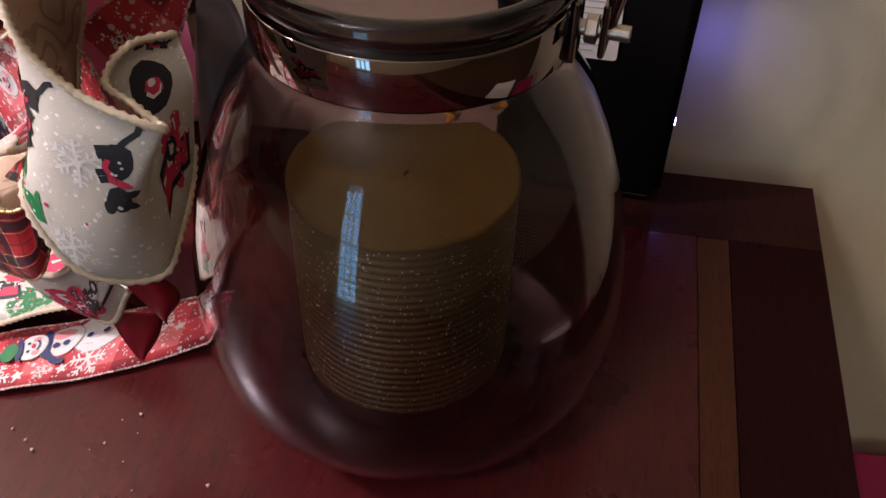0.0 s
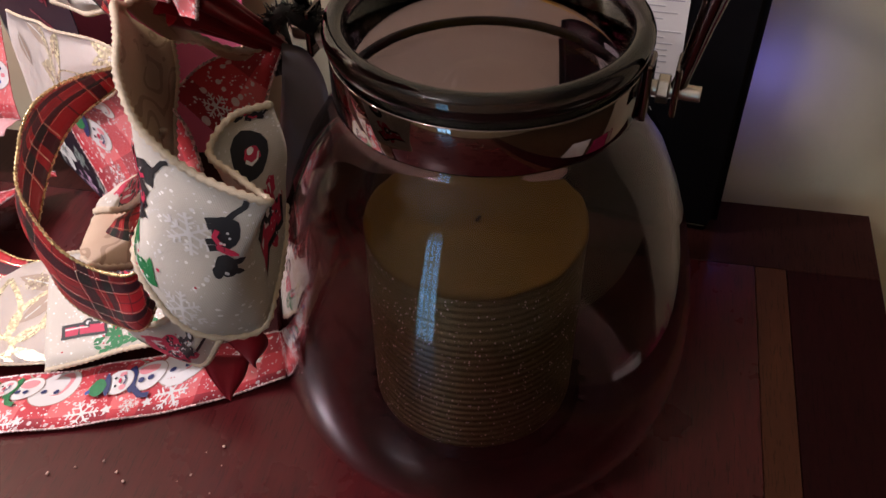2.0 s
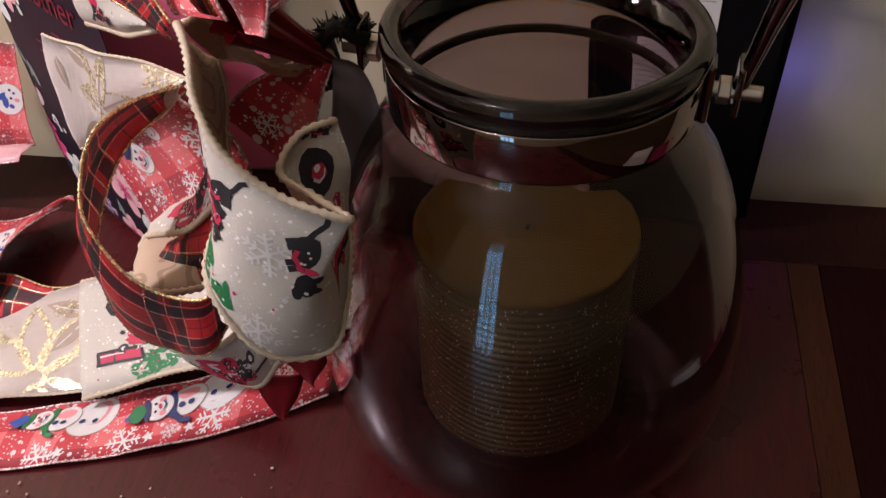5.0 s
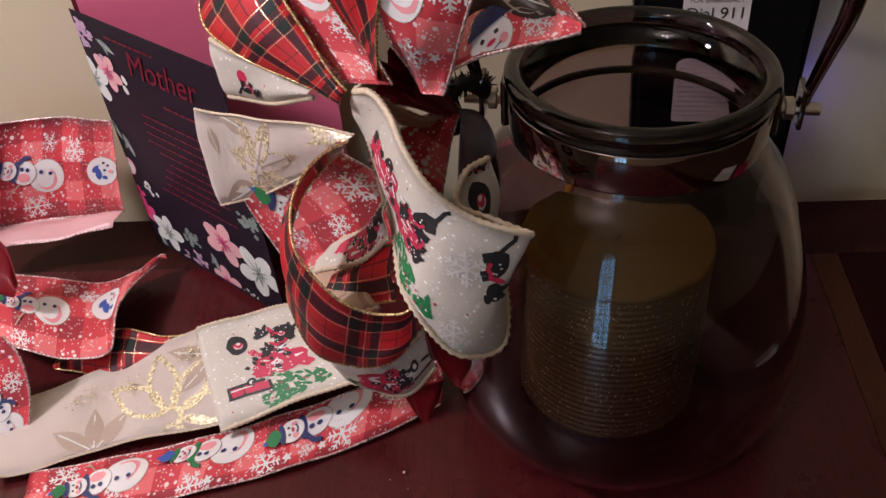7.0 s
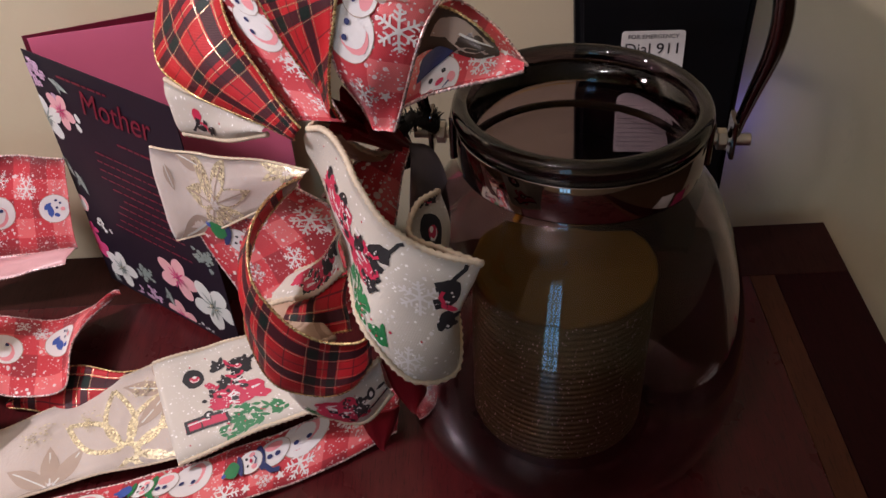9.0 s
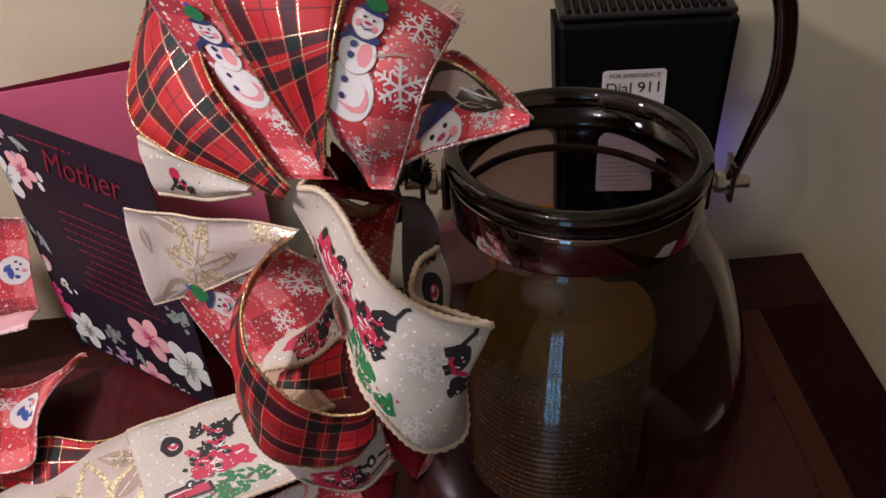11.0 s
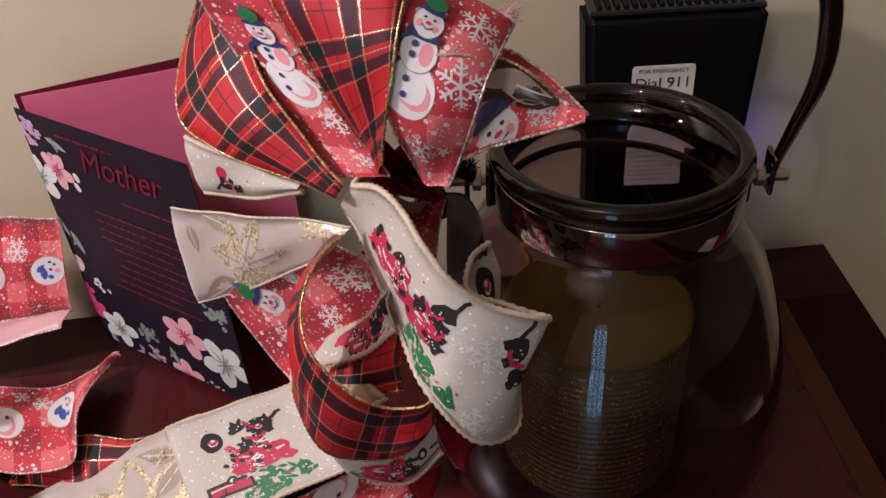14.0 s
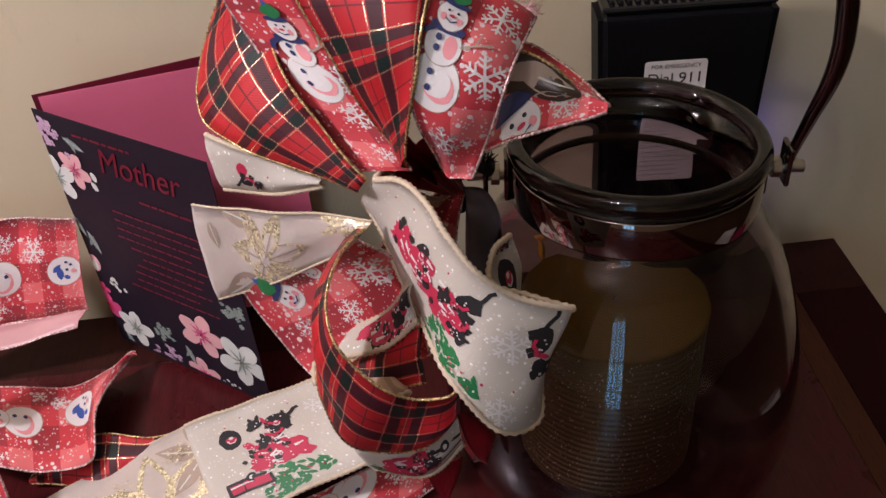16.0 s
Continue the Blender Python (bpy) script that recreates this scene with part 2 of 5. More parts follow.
CORD = plain("cream_braided_cord", (0.62, 0.52, 0.38), 0.75, vary=0.25, scale=500, bump=0.5)
GOLD_GLITTER = glitter("gold_glitter_print", (0.76, 0.61, 0.40), 0.35)
SILVER_GLITTER = glitter("silver_glitter_print", (0.80, 0.76, 0.74), 0.35)
WHITE_PRINT = plain("white_print", (0.72, 0.70, 0.68), 0.6, vary=0.05, scale=200)
BLACK_PRINT = plain("black_print", (0.012, 0.012, 0.014), 0.6, vary=0.3, scale=200)
NAVY_PRINT = plain("navy_print", (0.02, 0.03, 0.12), 0.6, vary=0.2)
BLUE_PRINT = plain("blue_print", (0.04, 0.09, 0.34), 0.6, vary=0.2)
GREEN_PRINT = plain("green_print", (0.012, 0.17, 0.05), 0.6, vary=0.25, scale=300)
CRIMSON_PRINT = plain("crimson_print", (0.52, 0.02, 0.07), 0.6, vary=0.15)
PINK_PRINT = plain("pink_print", (0.78, 0.30, 0.32), 0.6, vary=0.12)
TAUPE_PRINT = plain("taupe_print", (0.40, 0.31, 0.24), 0.6, vary=0.12)
SAGE_PRINT = plain("sage_print", (0.26, 0.32, 0.29), 0.6, vary=0.2)
PALE_PRINT = plain("pale_flower_print", (0.66, 0.68, 0.64), 0.6, vary=0.1)
ROSE_PRINT = plain("rose_flower_print", (0.74, 0.40, 0.42), 0.6, vary=0.12)
HOT_PRINT = plain("hot_pink_print", (0.60, 0.06, 0.20), 0.6, vary=0.15)
LILAC_PRINT = plain("lilac_print", (0.55, 0.36, 0.50), 0.6, vary=0.15)


def glow(name, colour, strength):
    m = Mat(name, (0.02, 0.02, 0.02), 0.3)
    m.set(Emission_Color=(*colour, 1), Emission_Strength=strength)
    return m.m


LED = glow("blue_led", (0.16, 0.18, 1.0), 30.0)
DUSK = glow("dusk_sky_beyond_pane", (0.28, 0.62, 0.95), 4.6)

# ---- mesh helpers ----


def mesh_of(name, verts, faces, smooth=True):
    me = bpy.data.meshes.new(name)
    me.from_pydata([tuple(v) for v in verts], [], faces)
    if smooth:
        me.polygons.foreach_set("use_smooth", [True] * len(me.polygons))
    me.update()
    return me


def part(name, me, mats, parent=None, label=""):
    if isinstance(me, bmesh.types.BMesh):
        data = bpy.data.meshes.new(name)
        me.to_mesh(data)
        me.free()
        me = data
    ob = new(name, me)
    for m in mats if isinstance(mats, (list, tuple)) else [mats]:
        me.materials.append(m)
    if parent:
        ob.parent = parent
    if label:
        ob["label"] = label
    return ob


def thing(name, label, category, place=(0, 0, 0), m=None, group="", kind=""):
    ob = new(name)
    ob.empty_display_size = 0.02
    ob.matrix_world = m if m else Matrix.Translation(place)
    return tagged(ob, label, category, group, kind)


def box(lo, hi, bevel=0.0, segments=2):
    bm = bmesh.new()
    bmesh.ops.create_cube(bm, size=1)
    for v in bm.verts:
        v.co = Vector([(a + b) / 2 + c * (b - a) for a, b, c in zip(lo, hi, v.co)])
    if bevel:
        bmesh.ops.bevel(bm, geom=bm.edges[:], offset=bevel, segments=segments, affect="EDGES", profile=0.5)
    return bm


def lathe(profile, steps=96, closed=False):
    """Turns (radius, height) pairs about z."""
    verts, faces, n = [], [], len(profile)
    for i in range(steps):
        a = 2 * math.pi * i / steps
        verts += [(r * math.cos(a), r * math.sin(a), z) for r, z in profile]
    for i in range(steps):
        j = (i + 1) % steps
        for k in range(n if closed else n - 1):
            l = (k + 1) % n
            faces.append((i * n + k, j * n + k, j * n + l, i * n + l))
    return mesh_of("lathe", verts, faces)


def tube(points, radius, sides=8, flat=1.0, cap=True):
    """A rod along points; radius may be a list."""
    pts = [Vector(p) for p in points]
    rad = radius if isinstance(radius, list) else [radius] * len(pts)
    verts, faces = [], []
    up = Vector((0, 0, 1))
    for i, p in enumerate(pts):
        d = (pts[min(i + 1, len(pts) - 1)] - pts[max(i - 1, 0)]).normalized()
        if abs(d.dot(up)) > 0.95:
            up = Vector((0, 1, 0)) if abs(d.z) > 0.9 else Vector((0, 0, 1))
        a = d.cross(up).normalized()
        b = a.cross(d)
        up = b
        for k in range(sides):
            t = 2 * math.pi * k / sides
            verts.append(p + a * rad[i] * math.cos(t) + b * rad[i] * flat * math.sin(t))
    for i in range(len(pts) - 1):
        for k in range(sides):
            l = (k + 1) % sides
            faces.append((i * sides + k, i * sides + l, (i + 1) * sides + l, (i + 1) * sides + k))
    if cap:
        faces.append(tuple(range(sides))[::-1])
        faces.append(tuple(range((len(pts) - 1) * sides, len(pts) * sides)))
    return mesh_of("tube", verts, faces)


def spline(points, steps):
    """Catmull-Rom through the points, steps samples a span."""
    p = [np.array(q, float) for q in points]
    p = [2 * p[0] - p[1]] + p + [2 * p[-1] - p[-2]]
    out = []
    for i in range(1, len(p) - 2):
        for s in range(steps):
            t = s / steps
            out.append(0.5 * (2 * p[i] + (p[i + 1] - p[i - 1]) * t + (2 * p[i - 1] - 5 * p[i] + 4 * p[i + 1] - p[i + 2]) * t * t
                              + (3 * p[i] - p[i - 1] - 3 * p[i + 1] + p[i + 2]) * t ** 3))
    out.append(p[-2])
    return out


def joined(name, meshes):
    verts, faces = [], []
    for me in meshes:
        o = len(verts)
        verts += [v.co.copy() for v in me.vertices]
        faces += [tuple(o + i for i in q.vertices) for q in me.polygons]
        bpy.data.meshes.remove(me)
    return mesh_of(name, verts, faces)


def writing(name, text, size, m, mat, parent, shear=0.0, squeeze=1.0):
    """Letters of the built-in font as a mesh, centred at the pose m."""
    cu = bpy.data.curves.new(name, "FONT")
    cu.body, cu.size, cu.align_x, cu.align_y, cu.shear, cu.extrude = text, size, "CENTER", "CENTER", shear, 0.0001
    tmp = bpy.data.objects.new(name, cu)
    scene.collection.objects.link(tmp)
    me = bpy.data.meshes.new_from_object(tmp.evaluated_get(bpy.context.evaluated_depsgraph_get()))
    bpy.data.objects.remove(tmp)
    me.transform(m @ Matrix.Diagonal((squeeze, 1, 1, 1)))
    me.materials.clear()
    return part(name, me, mat, parent)


# ---- setting: room, table ----
CORNER = Vector((0.222, 0.472, 0.0))
TABLE = Matrix.Translation(CORNER) @ pose(0, 0, 0, 0, 0, -9)   # local: x along the back edge, y towards the wall


def slab(name, lo, hi, mat, label, m=TABLE, bevel=0.0):
    ob = part(name, box(lo, hi, bevel), mat)
    ob.matrix_world = m
    return tagged(ob, label, name.split("_")[0], kind="structure")


slab("wall_north", (-2.6, 0.020, -0.75), (0.62, 0.14, 1.75), WALL, "beige painted wall behind the table")
# unseen dark recess, added so that the jar's right side reflects less light
slab("wall_passage", (0.50, 0.14, -0.75), (0.62, 2.20, 1.75), WALL, "beige painted side wall of an unseen recess added for dark reflections")
slab("wall_passage_end", (0.50, 2.20, -0.75), (3.72, 2.32, 1.75), WALL, "beige painted end wall of an unseen recess added for dark reflections")
slab("wall_east", (3.6, -3.2, -0.75), (3.72, 2.20, 1.75), WALL, "beige painted side wall of the room")
slab("wall_west", (-2.72, -3.2, -0.75), (-2.6, 0.14, 1.75), WALL, "beige painted side wall of the room")
wall_s = thing("wall_south", "beige painted wall with a dusk-lit window", "wall", m=TABLE, kind="structure")
WX0, WX1, WZ0, WZ1 = -1.46, -0.88, -0.70, 1.35
for lo, hi in (((-2.6, -3.32, -0.75), (WX0, -3.2, 1.75)), ((WX1, -3.32, -0.75), (3.6, -3.2, 1.75)),
               ((WX0, -3.32, -0.75), (WX1, -3.2, WZ0)), ((WX0, -3.32, WZ1), (WX1, -3.2, 1.75))):
    part("wall_panel", box(lo, hi), WALL, wall_s)
slab("floor", (-2.72, -3.32, -0.85), (3.72, 2.32, -0.75), FLOOR, "brown wooden floor under the table")
slab("ceiling", (-2.72, -3.32, 1.75), (3.72, 2.32, 1.85), CEIL, "plain off-white ceiling")
win = thing("window_1", "tall barred window with blue dusk light outside", "window", m=TABLE, kind="structure")
part("pane", box((WX0, -3.30, WZ0), (WX1, -3.29, WZ1)), DUSK, win, "pane with blue dusk light beyond")
for x in (WX0 + 0.02, WX0 + 0.21, WX1 - 0.21, WX1 - 0.02):
    part("window_bar", box((x - 0.02, -3.285, WZ0), (x + 0.02, -3.235, WZ1), 0.004), CEIL, win)
for z in (WZ0 + 0.03, -0.25, 0.25, 0.80, WZ1 - 0.03):
    part("window_bar", box((WX0, -3.28, z - 0.018), (WX1, -3.24, z + 0.018), 0.004), CEIL, win)

table = thing("wooden_table", "dark red mahogany table with a brown inlaid strip", "table", m=TABLE)
part("tabletop", box((-1.30, -0.80, -0.022), (-0.06625, -0.05320, 0.0), 0.0003, 1), MAHOGANY, table)
part("inlay_strip", box((-0.06605, -0.80, -0.022), (-0.04935, -0.05320, 0.0), 0.0003, 1), INLAY, table, "lighter brown inlaid wood strip")
part("border_board", box((-0.04915, -0.80, -0.022), (0.0, -0.05320, 0.0), 0.0003, 1), MAHOGANY_SHADED, table)
part("border_board", box((-1.30, -0.05300, -0.022), (0.0, 0.0, 0.0), 0.0003, 1), MAHOGANY_BACK, table)
part("apron", box((-1.26, -0.76, -0.11), (-0.03, -0.03, -0.0225), 0.002), MAHOGANY_SHADED, table)
for x in (-1.255, -0.085):
    for y in (-0.755, -0.085):
        part("leg", box((x, y, -0.75), (x + 0.05, y + 0.05, -0.111), 0.004), MAHOGANY_SHADED, table)

# ---- the jar ----
JAR = Matrix.Translation((-0.0037, 0.3433, 0.0025)) @ Vector((0, 0, 1)).rotation_difference(Vector((0.033, 0.037, 1))).to_matrix().to_4x4()
OUT = [(0.052, 0.0), (0.063, 0.0008), (0.072, 0.004), (0.081, 0.0105), (0.0875, 0.020), (0.0918, 0.033), (0.0938, 0.048), (0.0940, 0.062),
       (0.0925, 0.080), (0.0890, 0.100), (0.0838, 0.120), (0.0770, 0.140), (0.0690, 0.157), (0.0618, 0.167), (0.0578, 0.1715), (0.0560, 0.1745),
       (0.0559, 0.180), (0.0559, 0.2010)]
OUT = [(r * 0.981, z * 0.98) for r, z in OUT]


def glass_profile():
    wall_t = 0.0032
    inner = []
    for r, z in OUT:
        inner.append((max(0.0, r - wall_t), max(z, 0.006) if z < 0.012 else z))
    return [(0.0, 0.0)] + OUT + [(r, z) for r, z in inner[::-1] if r > 0.0475] + [(0.050, 0.006), (0.0, 0.0062)]


jar = thing("glass_jar", "smoked plum glass jar with dark metal band and bail handle", "jar", m=JAR)
part("glass_body", lathe(glass_profile(), 128), GLASS, jar, "smoked plum glass body")
part("rolled_lip", lathe([(0.0546 + 0.0043 * math.cos(a), 0.1990 + 0.0050 * math.sin(a)) for a in np.linspace(0, 2 * math.pi, 18)[:-1]], 128, True), LIP_GLASS, jar, "thick dark rolled glass lip")
PIVOT_ANGLE = math.radians(-15)


def half_band(profile, start, end, steps=72):
    """A closed section swept part of the way round the neck."""
    n, verts, faces = len(profile), [], []
    for i in range(steps + 1):
        a = start + (end - start) * i / steps
        verts += [(r * math.cos(a), r * math.sin(a), z) for r, z in profile]
    for i in range(steps):
        for k in range(n):
            l = (k + 1) % n
            faces.append((i * n + k, i * n + l, (i + 1) * n + l, (i + 1) * n + k))
    faces += [tuple(range(n)), tuple(range(steps * n, steps * n + n))[::-1]]
    return mesh_of("half_band", verts, faces)


# black ring added to draw the dark line where the glass neck bends light
part("neck_dark_line", half_band([(0.0568 + 0.0016 * math.cos(a), 0.1705 + 0.0016 * math.sin(a)) for a in np.linspace(0, -2 * math.pi, 13)[:-1]], PIVOT_ANGLE, PIVOT_ANGLE + math.pi), BLACK_GLOSS, jar,
     "black ring standing in for the dark refraction line behind the neck")
part("neck_band", half_band([(0.0562, 0.1738), (0.0570, 0.1736), (0.0573, 0.1744), (0.0573, 0.1914), (0.0570, 0.1922), (0.0562, 0.1920)], PIVOT_ANGLE, PIVOT_ANGLE - math.pi), BAND_METAL, jar,
     "mirror-polished dark metal band across the neck's front")
for side in (1, -1):
    a = PIVOT_ANGLE if side > 0 else PIVOT_ANGLE + math.pi
    turn = pose(0, 0, 0, 0, 0, math.degrees(a))
    br = box((0.0570, -0.006, 0.1720), (0.0600, 0.006, 0.1950), 0.0012)
    br.transform(turn)
    part("bracket", br, DARK_METAL, jar)
    nut = bmesh.new()
    bmesh.ops.create_cone(nut, cap_ends=True, segments=6, radius1=0.0052, radius2=0.0052, depth=0.0042)
    bmesh.ops.bevel(nut, geom=nut.edges[:], offset=0.0004, segments=1, affect="EDGES")
    nut.transform(turn @ Matrix.Translation((0.0640, 0, 0.1835)) @ pose(0, 0, 0, 0, 90, 0))
    part("nut", nut, STEEL, jar, "dull zinc nut")
    rings = []
    for i in range(46):
        x = 0.0580 + i * 0.00042
        rings.append((0.0026 if i % 2 else 0.0030, x))
    rings = [(0.0, 0.0580)] + rings + [(0.0, rings[-1][1])]
    bolt = lathe(rings, 14)
    bolt.transform(turn @ Matrix.Translation((0, 0, 0.1835)) @ pose(0, 0, 0, 0, 90, 0))
    part("bolt", bolt, STEEL, jar, "threaded zinc bolt")


def bail():
    """The line of the bail handle in the jar's own space, and its thickness."""
    c, s = math.cos(PIVOT_ANGLE), math.sin(PIVOT_ANGLE)
    pts = [(0.0685, 0.1835, 0.0, 0.0030), (0.0705, 0.193, 0.001, 0.0028), (0.0735, 0.211, 0.005, 0.0034), (0.0770, 0.233, 0.010, 0.0043), (0.0762, 0.254, 0.014, 0.0046),
           (0.069, 0.279, 0.019, 0.0046), (0.047, 0.303, 0.025, 0.0046), (0.0, 0.316, 0.030, 0.0046)]
    pts = pts + [(-r, z, f, t) for r, z, f, t in pts[-2::-1]]
    line = spline([(c * x + s * f, s * x - c * f, z, t) for x, z, f, t in pts], 8)
    return [q[:3] for q in line], [float(q[3]) for q in line]


bail_line, bail_r = bail()
part("bail_handle", tube(bail_line, bail_r, 14, 0.8), DARK_METAL, jar, "thick dark steel bail handle, flattened at the pivots")
for side in (0, -1):
    p = Vector(bail_line[side])
    turn = pose(0, 0, 0, 0, 0, math.degrees(PIVOT_ANGLE))
    eye = box((-0.0012, -0.0065, -0.0075), (0.0012, 0.0065, 0.012), 0.0010)
    eye.transform(Matrix.Translation(p) @ turn)
    part("handle_eye", eye, DARK_METAL, jar, "flattened handle end on the bolt")

# ---- the candle ----
candle = thing("pillar_candle", "olive gold glittered pillar candle with ringed sides", "candle",
               m=JAR @ Matrix.Translation((-0.003, 0.003, 0.0066)))
rib = [(0.0, 0.0), (0.0455, 0.0)]
for i in range(25):
    z = 0.0015 + i * 0.0038
    rib += [(0.0462 + 0.0019 * math.sin(math.pi * k / 5), z + 0.0038 * k / 5) for k in range(5)]
part("candle_wall", lathe(rib + [(0.0472, 0.0975)], 128), WAX, candle)
top = lathe([(0.0472, 0.0972), (0.0484, 0.0982), (0.0482, 0.0996), (0.0470, 0.1002), (0.0445, 0.0994), (0.040, 0.0986), (0.020, 0.0978), (0.006, 0.0970), (0.0, 0.0968)], 128)
for v in top.vertices:
    a = math.atan2(v.co.y, v.co.x)
    r = math.hypot(v.co.x, v.co.y)
    if r > 0.044:
        k = 1 + 0.012 * noise.noise(Vector((2.0 * math.cos(a), 2.0 * math.sin(a), 1.0))) + 0.012 * noise.noise(Vector((6.0 * math.cos(a), 6.0 * math.sin(a), 5.0)))
        v.co.x, v.co.y = v.co.x * k, v.co.y * k
        v.co.z += 0.0012 * noise.noise(Vector((4.0 * math.cos(a), 4.0 * math.sin(a), 9.0)))
part("candle_top", top, WAX_TOP, candle, "olive gold wax top with an uneven rim")
part("wick", tube([(0, 0, 0.0960), (0.0006, 0, 0.0975), (0.002, 0.001, 0.0985)], 0.0007, 6), BLACK_PRINT, candle, "short burnt wick")

# ---- the modem ----
MODEM = pose(0.0865, 0.4735, 0.0, 0, 0, -13)
modem = thing("telephone_modem", "tall black plastic telephone modem with white label", "modem", m=MODEM)
MW, MD, MH = 0.103, 0.036, 0.203


def tapered(bm):
    """Narrows the casing towards its foot."""
    for v in bm.verts:
        k = 0.90 + 0.10 * (v.co.z / MH) ** 1.6
        v.co.x *= k
    return bm


casing = box((-MW / 2, -0.010, 0.004), (MW / 2, MD - 0.010, MH), 0.0)
for z in (0.03, 0.06, 0.09, 0.12, 0.15, 0.18):
    bmesh.ops.bisect_plane(casing, geom=casing.verts[:] + casing.edges[:] + casing.faces[:], plane_co=(0, 0, z), plane_no=(0, 0, 1))
bmesh.ops.bevel(casing, geom=[e for e in casing.edges if e.calc_face_angle(0) > 0.5], offset=0.005, segments=3, affect="EDGES")
part("casing", tapered(casing), BLACK_PLASTIC, modem)
part("foot", tapered(box((-MW / 2 + 0.006, -0.006, 0.0), (MW / 2 - 0.006, MD - 0.014, 0.0045), 0.001)), BLACK_GLOSS, modem)
part("top_rim", box((-MW / 2 + 0.002, -0.008, MH - 0.001), (MW / 2 - 0.002, MD - 0.012, MH + 0.003), 0.002), BLACK_GLOSS, modem, "glossy black top rim")
for i in range(18):
    x = -MW / 2 + 0.007 + i * 0.005
    part("vent_slat", box((x, -0.004, MH + 0.0028), (x + 0.0028, MD - 0.018, MH + 0.0050), 0.0006, 1), BLACK_PLASTIC, modem)
STICK = pose(-0.0055, -0.0103, 0.1628, 90, 0, 0)


def rounded_slab(x0, y0, x1, y1, thick, r, seg=5):
    """A thin sheet with rounded corners, lying in its own plane."""
    rim = []
    for cx, cy, start in ((x1 - r, y1 - r, 0), (x0 + r, y1 - r, 90), (x0 + r, y0 + r, 180), (x1 - r, y0 + r, 270)):
        rim += [(cx + r * math.cos(radians(start + 90 * i / seg)), cy + r * math.sin(radians(start + 90 * i / seg))) for i in range(seg + 1)]
    n = len(rim)
    faces = [tuple(range(n))[::-1], tuple(range(n, 2 * n))] + [(i, (i + 1) % n, n + (i + 1) % n, n + i) for i in range(n)]
    return mesh_of("slab", [(x, y, 0.0) for x, y in rim] + [(x, y, thick) for x, y in rim], faces, False)


lab = rounded_slab(-0.0182, -0.0715, 0.0182, 0.0098, 0.0003, 0.0022)
lab.transform(STICK)
sticker = part("sticker", lab, LABEL, modem, "white emergency label with black letters")
writing("sticker_letters", "FOR EMERGENCY", 0.0037, STICK @ Matrix.Translation((0, 0.0062, 0.0004)), GREY_INK, sticker)
writing("sticker_letters", "Dial 911", 0.0097, STICK @ Matrix.Translation((0, -0.0018, 0.0004)), INK, sticker)
line_rng = random.Random(8)
for k in range(17):
    z, w = -0.0125 - k * 0.0034, line_rng.uniform(0.022, 0.0325)
    if k == 5:
        continue
    b = box((-0.0164, z - 0.0003, 0.0003), (-0.0164 + w, z + 0.0003, 0.0005))
    b.transform(STICK)
    part("small_print", b, PALE_INK, sticker)
part("indicator_light", box((MW / 2 * 0.915, 0.014, 0.040), (MW / 2 * 0.915 + 0.0012, 0.018, 0.0435), 0.0004, 1), LED, modem, "small blue glowing indicator")

# ---- cable behind the modem ----
cable = thing("network_cable", "yellow network cable looped behind the modem", "cable")
part("cable_sheath", tube(spline([(0.075, 0.508, 0.046), (0.055, 0.504, 0.056), (0.041, 0.500, 0.0605), (0.030, 0.500, 0.0635), (0.019, 0.500, 0.061), (0.011, 0.500, 0.051), (0.006, 0.499, 0.030),
                                  (0.008, 0.497, 0.010), (0.022, 0.494, 0.0032), (0.060, 0.500, 0.0030)], 8), 0.0028, 10), YELLOW_SHEATH, cable)

# ---- the card ----
CARD_FOLD, CARD_EDGE = Vector((-0.285, 0.523, 0.0)), Vector((-0.191, 0.430, 0.0))
CARD_Z, CARD_H = 0.004, 0.180


def panel(name, a, b, lift, thick, mat, parent, bow=0.0, label="", height=CARD_H):
    """An upright sheet from a to b, bowed a little."""
    n = Vector(((b - a).y, -(b - a).x, 0)).normalized()
    verts, faces, k = [], [], 12
    for i in range(k + 1):
        p = a.lerp(b, i / k) + n * bow * math.sin(math.pi * i / k)
        for off, z in ((0, lift), (0, lift + height), (thick, lift + height), (thick, lift)):
            verts.append(p - n * off + Vector((0, 0, z)))
    for i in range(k):
        for c in range(4):
            faces.append((i * 4 + c, i * 4 + (c + 1) % 4, i * 4 + 4 + (c + 1) % 4, i * 4 + 4 + c))
    faces += [(0, 1, 2, 3), (4 * k + 3, 4 * k + 2, 4 * k + 1, 4 * k)]
    return part(name, mesh_of(name, verts, faces, False), mat, parent, label)


card = thing("greeting_card", "open charcoal floral greeting card with pink insert standing upright", "card")
cover = panel("cover", CARD_FOLD, CARD_EDGE, CARD_Z, 0.0005, CARD_BLACK, card, label="charcoal cover printed with flowers")
panel("back_cover", CARD_FOLD + Vector((0.002, 0.003, 0)), Vector((-0.150, 0.545, 0.0)), CARD_Z, 0.0005, CARD_RED, card, label="dark red back cover", height=CARD_H + 0.006)
panel("insert", CARD_FOLD + Vector((0.006, -0.001, 0)), Vector((-0.142, 0.528, 0.0)), CARD_Z + 0.002, 0.0004, CARD_PINK, card, label="bright pink paper insert", height=CARD_H + 0.004)

